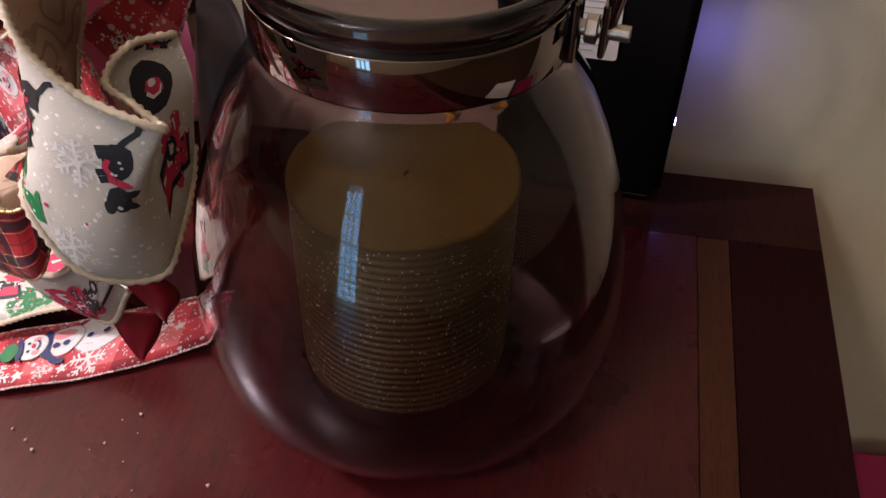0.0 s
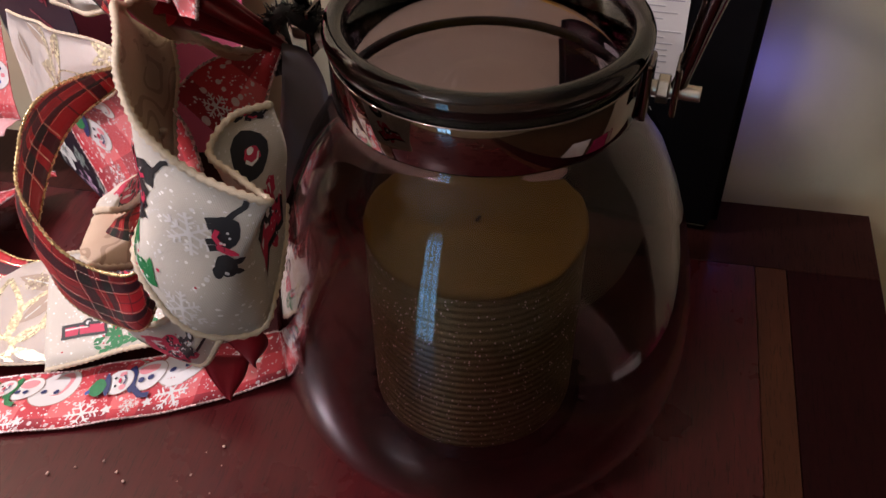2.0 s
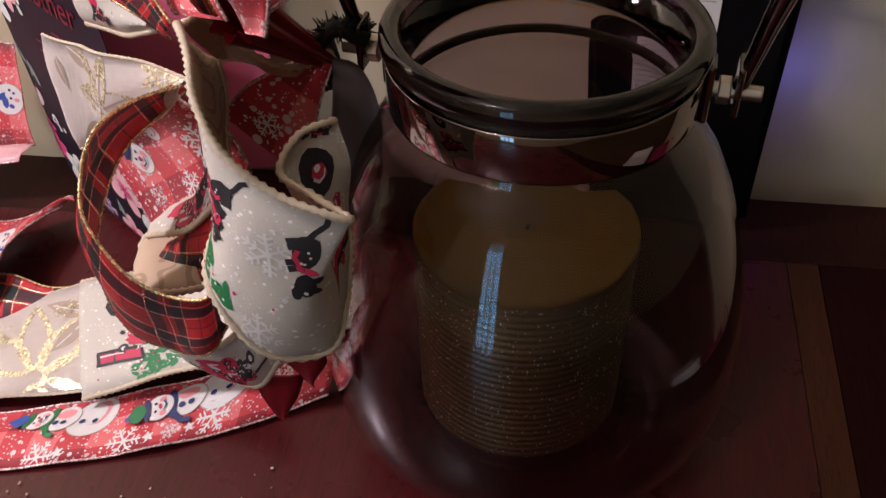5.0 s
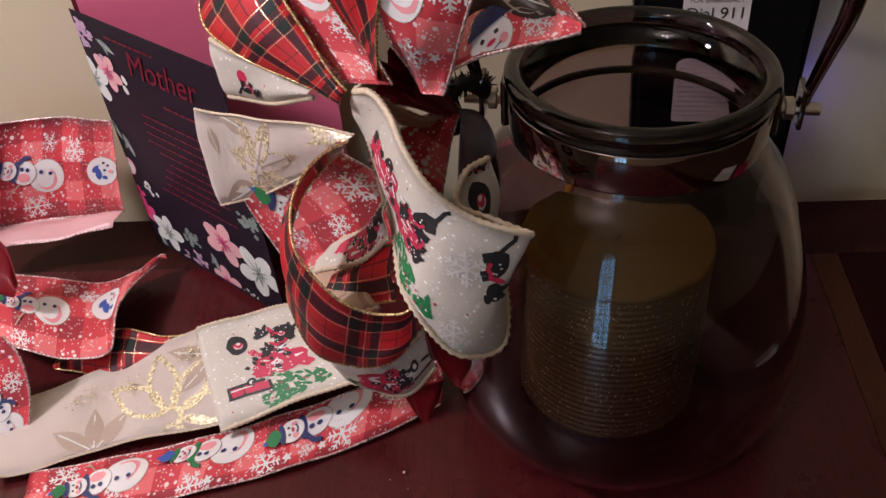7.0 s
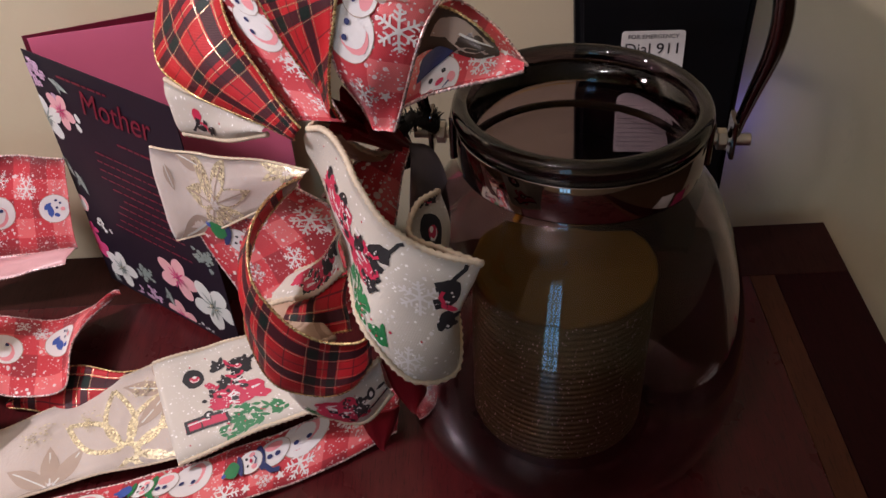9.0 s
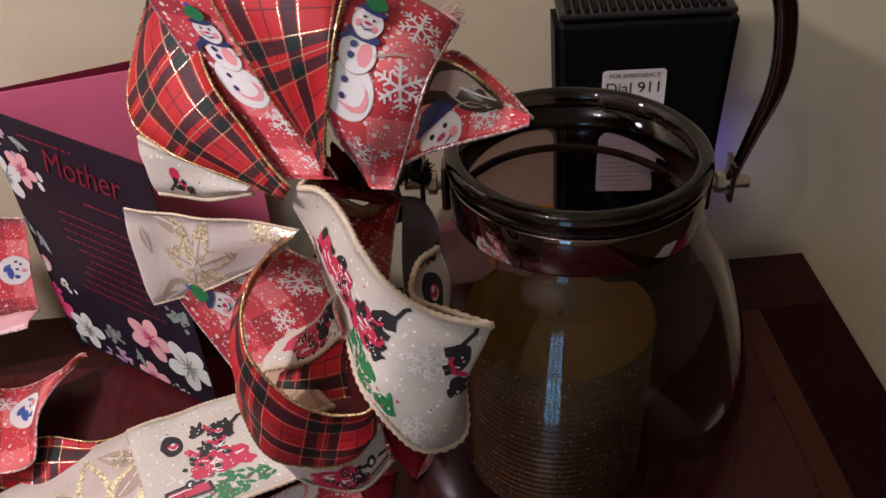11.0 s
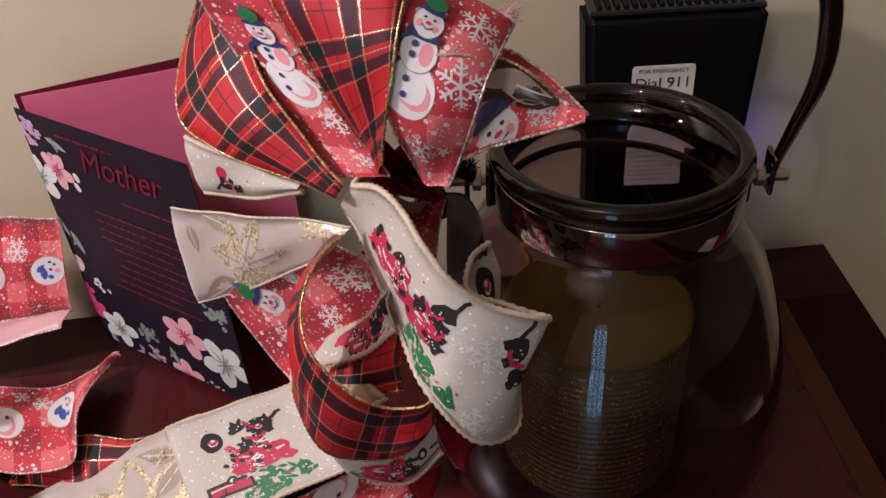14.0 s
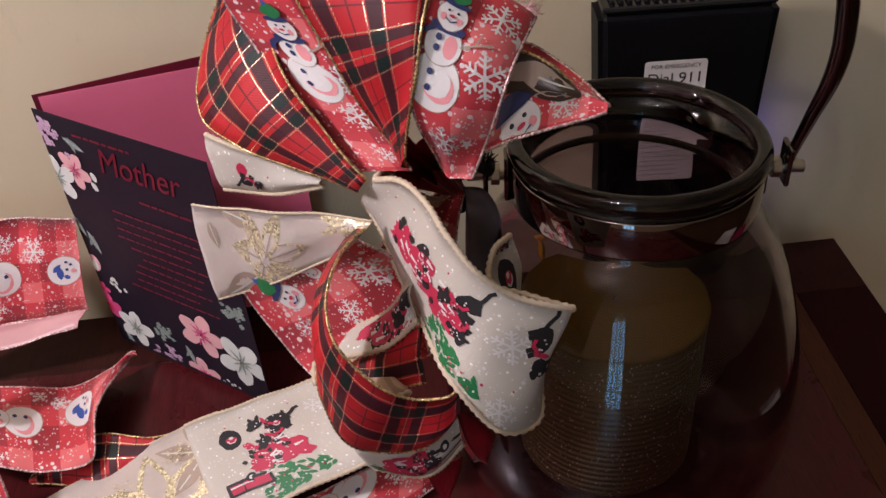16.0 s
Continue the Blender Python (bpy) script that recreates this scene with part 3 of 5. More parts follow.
# ---- ribbons ----
RIBBON_RUNS = {
    "plaid_loop_left": [
        (-0.122, 0.335, 0.219, -0.125, 0.340, 0.211),
        (-0.134, 0.352, 0.234, -0.153, 0.362, 0.216),
        (-0.145, 0.370, 0.251, -0.173, 0.380, 0.221),
        (-0.150, 0.390, 0.265, -0.184, 0.400, 0.226),
        (-0.152, 0.400, 0.281, -0.178, 0.412, 0.250),
        (-0.148, 0.390, 0.305, -0.158, 0.410, 0.288),
    ],
    "snow_strip": [
        (-0.166, 0.402, 0.285, -0.129, 0.372, 0.290),
        (-0.154, 0.388, 0.257, -0.116, 0.358, 0.254),
        (-0.138, 0.365, 0.231, -0.109, 0.343, 0.232),
        (-0.123, 0.343, 0.218, -0.103, 0.335, 0.219),
    ],
    "plaid_loop_mid": [
        (-0.132, 0.370, 0.309, -0.085, 0.340, 0.312),
        (-0.137, 0.350, 0.296, -0.093, 0.322, 0.300),
        (-0.126, 0.338, 0.268, -0.099, 0.313, 0.286),
        (-0.115, 0.335, 0.241, -0.104, 0.310, 0.267),
        (-0.105, 0.330, 0.224, -0.107, 0.318, 0.237),
    ],
    "snow_tail_up": [
        (-0.086, 0.335, 0.302, -0.054, 0.323, 0.282),
        (-0.097, 0.318, 0.288, -0.069, 0.303, 0.275),
        (-0.104, 0.312, 0.263, -0.077, 0.300, 0.257),
        (-0.094, 0.320, 0.226, -0.084, 0.308, 0.229),
    ],
    "snow_tail_side": [
        (-0.076, 0.340, 0.240, -0.086, 0.320, 0.229),
        (-0.057, 0.338, 0.265, -0.074, 0.303, 0.245),
        (-0.042, 0.328, 0.259, -0.058, 0.298, 0.250),
        (-0.034, 0.298, 0.255, -0.036, 0.296, 0.254),
    ],
    "olive_tail_back": [
        (-0.072, 0.333, 0.260, -0.074, 0.326, 0.244),
        (-0.062, 0.322, 0.271, -0.063, 0.315, 0.252),
        (-0.052, 0.313, 0.268, -0.051, 0.306, 0.253),
        (-0.044, 0.309, 0.260, -0.043, 0.304, 0.255),
    ],
    "pup_loop_back": [
        (-0.186, 0.410, 0.211, -0.183, 0.405, 0.183),
        (-0.162, 0.385, 0.209, -0.163, 0.388, 0.186),
        (-0.138, 0.360, 0.208, -0.139, 0.360, 0.203),
    ],
    "sheer_tail": [
        (-0.199, 0.395, 0.184, -0.198, 0.388, 0.131),
        (-0.182, 0.382, 0.187, -0.179, 0.378, 0.140),
        (-0.162, 0.360, 0.195, -0.159, 0.358, 0.160),
        (-0.141, 0.347, 0.197, -0.139, 0.346, 0.176),
        (-0.122, 0.335, 0.198, -0.128, 0.338, 0.189),
    ],
    "snow_tail_inner": [
        (-0.189, 0.390, 0.144, -0.129, 0.340, 0.187),
        (-0.172, 0.370, 0.109, -0.110, 0.335, 0.164),
        (-0.153, 0.345, 0.090, -0.106, 0.322, 0.126),
    ],
    "pup_strip_inner": [
        (-0.149, 0.318, 0.140, -0.136, 0.330, 0.145),
        (-0.129, 0.305, 0.153, -0.121, 0.320, 0.162),
        (-0.113, 0.300, 0.169, -0.110, 0.315, 0.181),
    ],
    "plaid_strip_inner": [
        (-0.144, 0.310, 0.132, -0.139, 0.320, 0.135),
        (-0.128, 0.300, 0.134, -0.122, 0.305, 0.158),
        (-0.114, 0.290, 0.143, -0.111, 0.300, 0.166),
    ],
    "plaid_ring": [
        (-0.125, 0.335, 0.195, -0.130, 0.350, 0.182),
        (-0.142, 0.305, 0.203, -0.148, 0.325, 0.177),
        (-0.149, 0.290, 0.191, -0.158, 0.297, 0.156),
        (-0.148, 0.278, 0.183, -0.156, 0.289, 0.140),
        (-0.137, 0.269, 0.172, -0.149, 0.285, 0.121),
        (-0.124, 0.264, 0.164, -0.133, 0.281, 0.114),
        (-0.112, 0.260, 0.165, -0.118, 0.270, 0.128),
        (-0.105, 0.262, 0.168, -0.107, 0.264, 0.147),
    ],
    "pup_loop": [
        (-0.119, 0.334, 0.219, -0.121, 0.371, 0.184),
        (-0.111, 0.312, 0.231, -0.118, 0.355, 0.178),
        (-0.105, 0.293, 0.230, -0.115, 0.337, 0.171),
        (-0.101, 0.279, 0.225, -0.112, 0.318, 0.164),
        (-0.095, 0.268, 0.215, -0.110, 0.291, 0.168),
        (-0.080, 0.264, 0.203, -0.107, 0.262, 0.168),
        (-0.060, 0.262, 0.194, -0.093, 0.252, 0.148),
        (-0.072, 0.275, 0.192, -0.074, 0.262, 0.136),
        (-0.085, 0.287, 0.192, -0.068, 0.275, 0.144),
        (-0.079, 0.300, 0.197, -0.068, 0.290, 0.149),
        (-0.068, 0.312, 0.194, -0.070, 0.305, 0.156),
    ],
    "tan_loop": [
        (-0.119, 0.334, 0.219, -0.121, 0.371, 0.184),
        (-0.114, 0.341, 0.219, -0.115, 0.374, 0.181),
        (-0.107, 0.345, 0.211, -0.107, 0.373, 0.178),
        (-0.100, 0.344, 0.201, -0.098, 0.370, 0.175),
        (-0.091, 0.352, 0.190, -0.088, 0.368, 0.176),
        (-0.080, 0.365, 0.184, -0.079, 0.368, 0.179),
    ],
    "tan_inner": [
        (-0.160, 0.326, 0.119, -0.150, 0.300, 0.132),
        (-0.157, 0.335, 0.124, -0.138, 0.290, 0.138),
        (-0.141, 0.335, 0.126, -0.121, 0.288, 0.143),
    ],
    "grey_tail": [
        (-0.076, 0.364, 0.186, -0.076, 0.360, 0.178),
        (-0.066, 0.362, 0.183, -0.079, 0.352, 0.160),
        (-0.060, 0.358, 0.168, -0.080, 0.346, 0.143),
        (-0.060, 0.350, 0.146, -0.081, 0.341, 0.124),
        (-0.064, 0.341, 0.122, -0.080, 0.337, 0.108),
    ],
    "snow_knot_tail": [
        (-0.084, 0.363, 0.188, -0.076, 0.362, 0.184),
        (-0.096, 0.360, 0.184, -0.081, 0.355, 0.174),
        (-0.108, 0.356, 0.180, -0.085, 0.347, 0.163),
        (-0.119, 0.350, 0.172, -0.090, 0.338, 0.150),
    ],
    "pup_tail_low": [
        (-0.149, 0.300, 0.107, -0.141, 0.305, 0.079),
        (-0.125, 0.288, 0.109, -0.119, 0.297, 0.072),
        (-0.104, 0.280, 0.133, -0.101, 0.287, 0.101),
    ],
    "red_tip": [
        (-0.104, 0.285, 0.128, -0.094, 0.290, 0.115),
        (-0.100, 0.287, 0.105, -0.084, 0.292, 0.095),
        (-0.093, 0.290, 0.083, -0.092, 0.291, 0.082),
    ],
    "red_tip_low": [
        (-0.119, 0.300, 0.078, -0.098, 0.305, 0.072),
        (-0.116, 0.298, 0.065, -0.102, 0.300, 0.061),
        (-0.111, 0.295, 0.053, -0.109, 0.296, 0.051),
    ],
    "snow_tail_table": [
        (-0.095, 0.364, 0.020, -0.101, 0.343, 0.006),
        (-0.134, 0.360, 0.012, -0.144, 0.327, 0.003),
        (-0.188, 0.352, 0.005, -0.191, 0.315, 0.003),
        (-0.224, 0.345, 0.003, -0.234, 0.309, 0.003),
        (-0.284, 0.339, 0.003, -0.285, 0.304, 0.003),
        (-0.331, 0.335, 0.003, -0.328, 0.298, 0.003),
    ],
    "sheer_tail_table": [
        (-0.364, 0.382, 0.006, -0.351, 0.333, 0.006),
        (-0.339, 0.390, 0.006, -0.331, 0.335, 0.006),
        (-0.293, 0.406, 0.008, -0.285, 0.345, 0.006),
        (-0.241, 0.414, 0.020, -0.223, 0.347, 0.010),
        (-0.221, 0.415, 0.024, -0.209, 0.348, 0.014),
    ],
    "pup_tail_table": [
        (-0.241, 0.410, 0.024, -0.224, 0.341, 0.010),
        (-0.209, 0.412, 0.028, -0.185, 0.345, 0.022),
        (-0.179, 0.413, 0.033, -0.141, 0.340, 0.040),
        (-0.152, 0.411, 0.040, -0.122, 0.337, 0.050),
    ],
    "plaid_tail_table": [
        (-0.334, 0.415, 0.006, -0.334, 0.412, 0.004),
        (-0.312, 0.425, 0.014, -0.316, 0.406, 0.004),
        (-0.291, 0.427, 0.016, -0.293, 0.394, 0.004),
        (-0.261, 0.414, 0.017, -0.266, 0.399, 0.004),
        (-0.233, 0.416, 0.016, -0.239, 0.414, 0.004),
    ],
    "snow_band_left": [
        (-0.387, 0.530, 0.109, -0.407, 0.505, 0.045),
        (-0.363, 0.548, 0.100, -0.382, 0.525, 0.033),
        (-0.328, 0.545, 0.101, -0.345, 0.530, 0.031),
        (-0.284, 0.520, 0.108, -0.297, 0.517, 0.039),
    ],
    "band_underside": [
        (-0.407, 0.505, 0.045, -0.402, 0.490, 0.045),
        (-0.382, 0.525, 0.033, -0.378, 0.505, 0.032),
        (-0.345, 0.530, 0.031, -0.336, 0.505, 0.032),
        (-0.297, 0.517, 0.039, -0.304, 0.505, 0.037),
    ],
    "snow_curl_left": [
        (-0.393, 0.480, 0.034, -0.380, 0.430, 0.032),
        (-0.362, 0.475, 0.030, -0.347, 0.412, 0.026),
        (-0.326, 0.472, 0.021, -0.319, 0.403, 0.021),
        (-0.307, 0.478, 0.012, -0.294, 0.405, 0.019),
        (-0.291, 0.485, 0.012, -0.291, 0.437, 0.029),
        (-0.273, 0.492, 0.018, -0.275, 0.490, 0.016),
    ],
    "snow_curl_front": [
        (-0.345, 0.400, 0.049, -0.376, 0.400, 0.046),
        (-0.336, 0.390, 0.039, -0.377, 0.390, 0.027),
        (-0.336, 0.375, 0.016, -0.375, 0.370, 0.010),
        (-0.343, 0.350, -0.010, -0.372, 0.345, -0.006),
    ],
    "red_fold": [
        (-0.371, 0.460, 0.090, -0.380, 0.440, 0.064),
        (-0.350, 0.455, 0.073, -0.354, 0.435, 0.049),
        (-0.345, 0.440, 0.052, -0.347, 0.433, 0.048),
    ],
}



class Strip:
    """A ribbon's surface: s along it and w across it, both in metres."""

    def __init__(self, rows, width=None, steps=10, face=1, flat=False):
        self.face, self.flat = face, flat
        self.up = spline([r[:3] for r in rows], steps)
        self.low = spline([r[3:] for r in rows], steps)
        mid = [(a + b) / 2 for a, b in zip(self.up, self.low)]
        self.s = np.r_[0, np.cumsum([np.linalg.norm(b - a) for a, b in zip(mid, mid[1:])])]
        self.length = float(self.s[-1])
        self.width = width or float(np.mean([np.linalg.norm(a - b) for a, b in zip(self.up, self.low)]))

    def at(self, s, w):
        """s and w as shares of length and width, 0 to 1."""
        x = min(max(s, 0.0), 1.0) * self.length
        k = min(int(np.searchsorted(self.s, x, "right")) - 1, len(self.s) - 2)
        t = (x - self.s[k]) / max(1e-9, self.s[k + 1] - self.s[k])
        a = self.up[k] * (1 - t) + self.up[k + 1] * t
        b = self.low[k] * (1 - t) + self.low[k + 1] * t
        p = a * (1 - w) + b * w
        bulge = math.sin(math.pi * w) * 0.0025
        along = self.up[k + 1] + self.low[k + 1] - self.up[k] - self.low[k]
        n = np.cross(along, b - a)
        n = self.face * n / max(1e-9, np.linalg.norm(n))
        if self.flat:
            return p, n
        ripple = 0.0006 * math.sin(9.0 * w + 60.0 * x) + 0.0006 * math.sin(140.0 * x + 2.0 * w)
        return p + n * (bulge + ripple), n


THICK = 0.0004


def ribbon(name, strip, front, back, trim, parent, label, trim_r=0.0009, across=8):
    n = len(strip.up)
    k = across + 1
    verts, faces, uvs = [], [], []
    for side in (1, -1):
        for i in range(n):
            for j in range(k):
                p, nn = strip.at(strip.s[i] / strip.length, j / across)
                verts.append(p + nn * THICK / 2 * side)
                uvs.append((strip.s[i], j / across * strip.width))
    o = n * k
    mats = []
    for i in range(n - 1):
        for j in range(across):
            q = (i * k + j, i * k + j + 1, i * k + k + j + 1, i * k + k + j)
            faces.append(q[::-1])
            mats.append(0)
            faces.append(tuple(o + v for v in q))
            mats.append(1)
    border = [i * k for i in range(n)], [i * k + across for i in range(n)], list(range(k)), [(n - 1) * k + j for j in range(k)]
    for line in border:
        for a, b in zip(line, line[1:]):
            faces.append((a, b, o + b, o + a))
            mats.append(0)
    me = mesh_of(name, verts, faces)
    me.polygons.foreach_set("material_index", mats)
    layer = me.uv_layers.new(name="UVMap")
    for loop in me.loops:
        layer.data[loop.index].uv = uvs[loop.vertex_index]
    ob = part(name, me, [front, back], parent, label)
    if trim:
        for line in (0.0, 1.0):
            pts = [strip.at(s / strip.length, line)[0] for s in np.linspace(0, strip.length, max(12, int(strip.length / (0.0015 if trim is CORD else 0.0010))))]
            rad = [trim_r * (0.8 + 0.55 * (i % 2)) for i in range(len(pts))]
            part("wired_edge", tube(pts, rad, 6), trim, ob)
    return ob


bow = thing("ribbon_bow", "big bow of tartan, snowman and linen ribbons tied to a jar", "bow")
KINDS = {
    "plaid": (PLAID, PLAID, GOLD_EDGE, "red tartan wired ribbon with gold edges"),
    "snow": (SNOW, PINK_SATIN, SILVER_EDGE, "red checked ribbon printed with snowmen and snowflakes"),
    "pup": (CREAM, TAN_BACK, CORD, "cream linen ribbon printed with black dogs"),
    "sheer": (SHEER, TAN_BACK, CORD, "ivory satin ribbon with gold glitter flowers"),
    "olive": (OLIVE_SHEER, TAN_BACK, GOLD_EDGE, "dark olive sheer ribbon printed with pale leaves"),
    "band": (PINK_SATIN, PINK_SATIN, SILVER_EDGE, "pale pink underside of the ribbon"),
    "tan": (TAN_BACK, CREAM, CORD, "tan inner side of the linen ribbon"),
    "grey": (GREY_SHEER, GREY_SHEER, None, "dark grey sheer ribbon tail"),
    "red": (RED_SATIN, RED_SATIN, None, "deep red satin ribbon fold"),
}
TURNED = {"tan_loop", "tan_inner", "grey_tail", "snow_tail_side", "olive_tail_back", "pup_loop_back", "sheer_tail", "plaid_ring", "pup_loop", "pup_tail_low", "sheer_tail_table", "pup_tail_table", "plaid_tail_table", "snow_band_left", "band_underside", "snow_curl_left", "snow_curl_front", "red_fold"}
STRIPS, BANDS = {}, {}
for key, rows in RIBBON_RUNS.items():
    kind = key.split("_")[0]
    front, back, trim, label = KINDS[kind]
    STRIPS[key] = Strip(rows, face=-1 if key in TURNED else 1)
    piece = "ribbon_loop" if "loop" in key or "ring" in key else "ribbon_tail"
    BANDS[key] = ribbon(piece, STRIPS[key], front, back, trim, bow, label, 0.0012 if kind in ("pup", "tan") else 0.00060)


# ---- printed motifs: thin inks laid on the ribbon and card surfaces ----
INKS = {"white": WHITE_PRINT, "black": BLACK_PRINT, "navy": NAVY_PRINT, "blue": BLUE_PRINT, "green": GREEN_PRINT, "crimson": CRIMSON_PRINT, "pink": PINK_PRINT,
        "taupe": TAUPE_PRINT, "gold": GOLD_GLITTER, "silver": SILVER_GLITTER, "sage": SAGE_PRINT, "pale": PALE_PRINT, "rose": ROSE_PRINT, "hot": HOT_PRINT,
        "lilac": LILAC_PRINT, "frost": SILVER_GLITTER}
INK_ORDER = list(INKS)


class Print:
    """Flat shapes in a ribbon's length and width, gathered into one mesh."""

    def __init__(self, strip, rng):
        self.strip, self.rng = strip, rng
        self.verts, self.faces, self.inks = [], [], []
        self.tall = 1.0
        self.place(0, 0, 0, 1)

    def place(self, s, w, angle, size):
        self.s0, self.w0, self.size, self.layer = s, w, size, 0
        self.c, self.k = math.cos(radians(angle)), math.sin(radians(angle))

    def put(self, pts):
        st, out = self.strip, []
        for x, y in pts:
            x, y = x * self.size, y * self.size * self.tall
            s = self.s0 + (self.c * x - self.k * y) / st.length
            w = self.w0 + (self.k * x + self.c * y) / st.width
            p, n = st.at(min(max(s, 0.004), 0.996), min(max(w, 0.02), 0.98))
            out.append(len(self.verts))
            self.verts.append(p + n * (0.00035 + 0.00009 * self.layer))
        return out

    def ink(self, faces, ink):
        self.faces += faces
        self.inks += [INK_ORDER.index(ink)] * len(faces)

    def blob(self, x, y, rx, ry, ink, angle=0.0, wobble=0.06, seg=14):
        """A filled, slightly uneven oval."""
        c, s = math.cos(radians(angle)), math.sin(radians(angle))
        if seg >= 18:
            seg, wobble = 36, 0.008
        jit = [1 + self.rng.uniform(-wobble, wobble) for _ in range(seg)]
        rings = []
        for f in (0.5, 1.0):
            pts = []
            for i in range(seg):
                a = 2 * math.pi * i / seg
                u, v = rx * f * jit[i] * math.cos(a), ry * f * jit[i] * math.sin(a)
                pts.append((x + c * u - s * v, y + s * u + c * v))
            rings.append(self.put(pts))
        mid = self.put([(x, y)])[0]
        faces = []
        for i in range(seg):
            j = (i + 1) % seg
            faces.append((mid, rings[0][i], rings[0][j]))
            faces.append((rings[0][i], rings[1][i], rings[1][j], rings[0][j]))
        self.ink(faces, ink)
        self.layer += 1

    def stroke(self, pts, width, ink, taper=0.0):
        n = len(pts)
        left, right = [], []
        for i, (x, y) in enumerate(pts):
            (x0, y0), (x1, y1) = pts[max(i - 1, 0)], pts[min(i + 1, n - 1)]
            d = math.hypot(x1 - x0, y1 - y0) or 1
            h = width / 2 * (1 - taper * i / max(1, n - 1))
            nx, ny = -(y1 - y0) / d * h, (x1 - x0) / d * h
            left.append((x + nx, y + ny))
            right.append((x - nx, y - ny))
        a, b = self.put(left), self.put(right)
        self.ink([(a[i], b[i], b[i + 1], a[i + 1]) for i in range(n - 1)], ink)

    def petal(self, angle, r0, r1, width, ink, cx=0.0, cy=0.0, vein=None):
        c, s = math.cos(radians(angle)), math.sin(radians(angle))
        k = 7
        pts = [(r0 + (r1 - r0) * i / k, width * math.sin(math.pi * (i / k) ** 0.8)) for i in range(k + 1)]
        a = self.put([(cx + c * x - s * y, cy + s * x + c * y) for x, y in pts])
        b = self.put([(cx + c * x + s * y, cy + s * x - c * y) for x, y in pts])
        self.ink([(a[i], b[i], b[i + 1], a[i + 1]) for i in range(k)], ink)
        if vein:
            self.layer += 1
            self.stroke([(cx + c * r, cy + s * r) for r in np.linspace(r0, r1 * 0.85, 5)], width * 0.16, vein)
            self.layer -= 1

    # motifs; x runs from base to tip
    def flake(self, ink="white"):
        for a in range(0, 360, 60):
            c, s = math.cos(radians(a)), math.sin(radians(a))
            go = lambda x, y: (c * x - s * y, s * x + c * y)
            self.stroke([go(0.05, 0), go(0.5, 0), go(1, 0)], 0.12, ink)
            for r, l in ((0.45, 0.28), (0.72, 0.26)):
                self.stroke([go(r, 0), go(r + l * 0.6, l)], 0.10, ink)
                self.stroke([go(r, 0), go(r + l * 0.6, -l)], 0.10, ink)
        self.layer += 1
        self.blob(0, 0, 0.17, 0.17, ink)

    def silver_flake(self):
        self.flake("silver")

    def star(self):
        for a in range(0, 360, 72):
            self.petal(a, 0.0, 1.0, 0.26, "white")

    def dot(self):
        self.blob(0, 0, 1, 1, "white", seg=8)

    def red_dot(self):
        self.blob(0, 0, 1, 1, "crimson", seg=8)

    def tyre(self):
        self.blob(0, 0, 1, 1.1, "black")
        self.blob(0.10, 0.12, 0.46, 0.40, "crimson", 20, 0.15)
        self.stroke([(-0.30, 0.10), (-0.12, 0.42), (0.25, 0.45), (0.48, 0.18)], 0.16, "white", 0.5)
        self.layer += 1
        self.blob(0.12, -0.10, 0.20, 0.16, "white", seg=9)

    def body(self, cap):
        self.blob(0.24, 0, 0.248, 0.238, "taupe", seg=20)
        self.blob(0.24, 0, 0.24, 0.23, "white", seg=20)
        self.blob(0.22, -0.05, 0.13, 0.15, "pink")
        self.blob(0.25, -0.03, 0.12, 0.13, "white")
        self.blob(0.55, 0, 0.162, 0.162, "taupe", seg=18)
        self.blob(0.55, 0, 0.155, 0.155, "white", seg=18)
        self.blob(0.55, -0.06, 0.09, 0.06, "pink")
        for x in (0.20, 0.33, 0.52, 0.60):
            self.blob(x, 0.05, 0.028, 0.028, "navy", seg=9)
        self.stroke([(0.58, -0.14), (0.66, -0.28), (0.70, -0.38)], 0.018, "taupe")
        self.stroke([(0.65, -0.25), (0.74, -0.27)], 0.014, "taupe")
        self.blob(0.685, 0, 0.045, 0.15, cap)
        self.stroke([(0.67, 0.10), (0.60, 0.20), (0.52, 0.22)], 0.05, cap)
        self.face(0.79, 0.12, cap)

    def face(self, x, r, cap, tall=True):
        self.blob(x, 0, r * 1.04, r * 1.04, "taupe", seg=18)
        self.blob(x, 0, r, r, "white", seg=18)
        self.blob(x - r * 0.25, r * 0.55, r * 0.26, r * 0.22, "pink", seg=9)
        self.blob(x - r * 0.25, -r * 0.55, r * 0.26, r * 0.22, "pink", seg=9)
        for y in (0.32, -0.32):
            self.blob(x + r * 0.25, r * y, r * 0.11, r * 0.11, "black", seg=8)
        self.blob(x - r * 0.08, 0, r * 0.12, r * 0.22, "crimson", seg=8)
        self.stroke([(x - r * 0.35, r * 0.4), (x - r * 0.52, 0), (x - r * 0.35, -r * 0.4)], r * 0.1, "navy")
        self.layer += 1
        self.blob(x + r * 0.85, 0, r * 0.25, r * 0.95, cap)
        if not tall:
            self.blob(x + r * 1.05, r * 0.1, r * 0.42, r * 0.7, cap)
            return
        self.petal(0, 0, r * 1.5, r * 0.75, "green" if cap != "green" else "blue", x + r * 0.85)
        self.layer += 1
        self.blob(x + r * 2.25, r * 0.1, r * 0.2, r * 0.2, "blue", seg=9)

    def snowman(self):
        self.body("navy")

    def snowman_green(self):
        self.body("green")

    def head(self):
        self.face(0.0, 0.62, "navy", False)

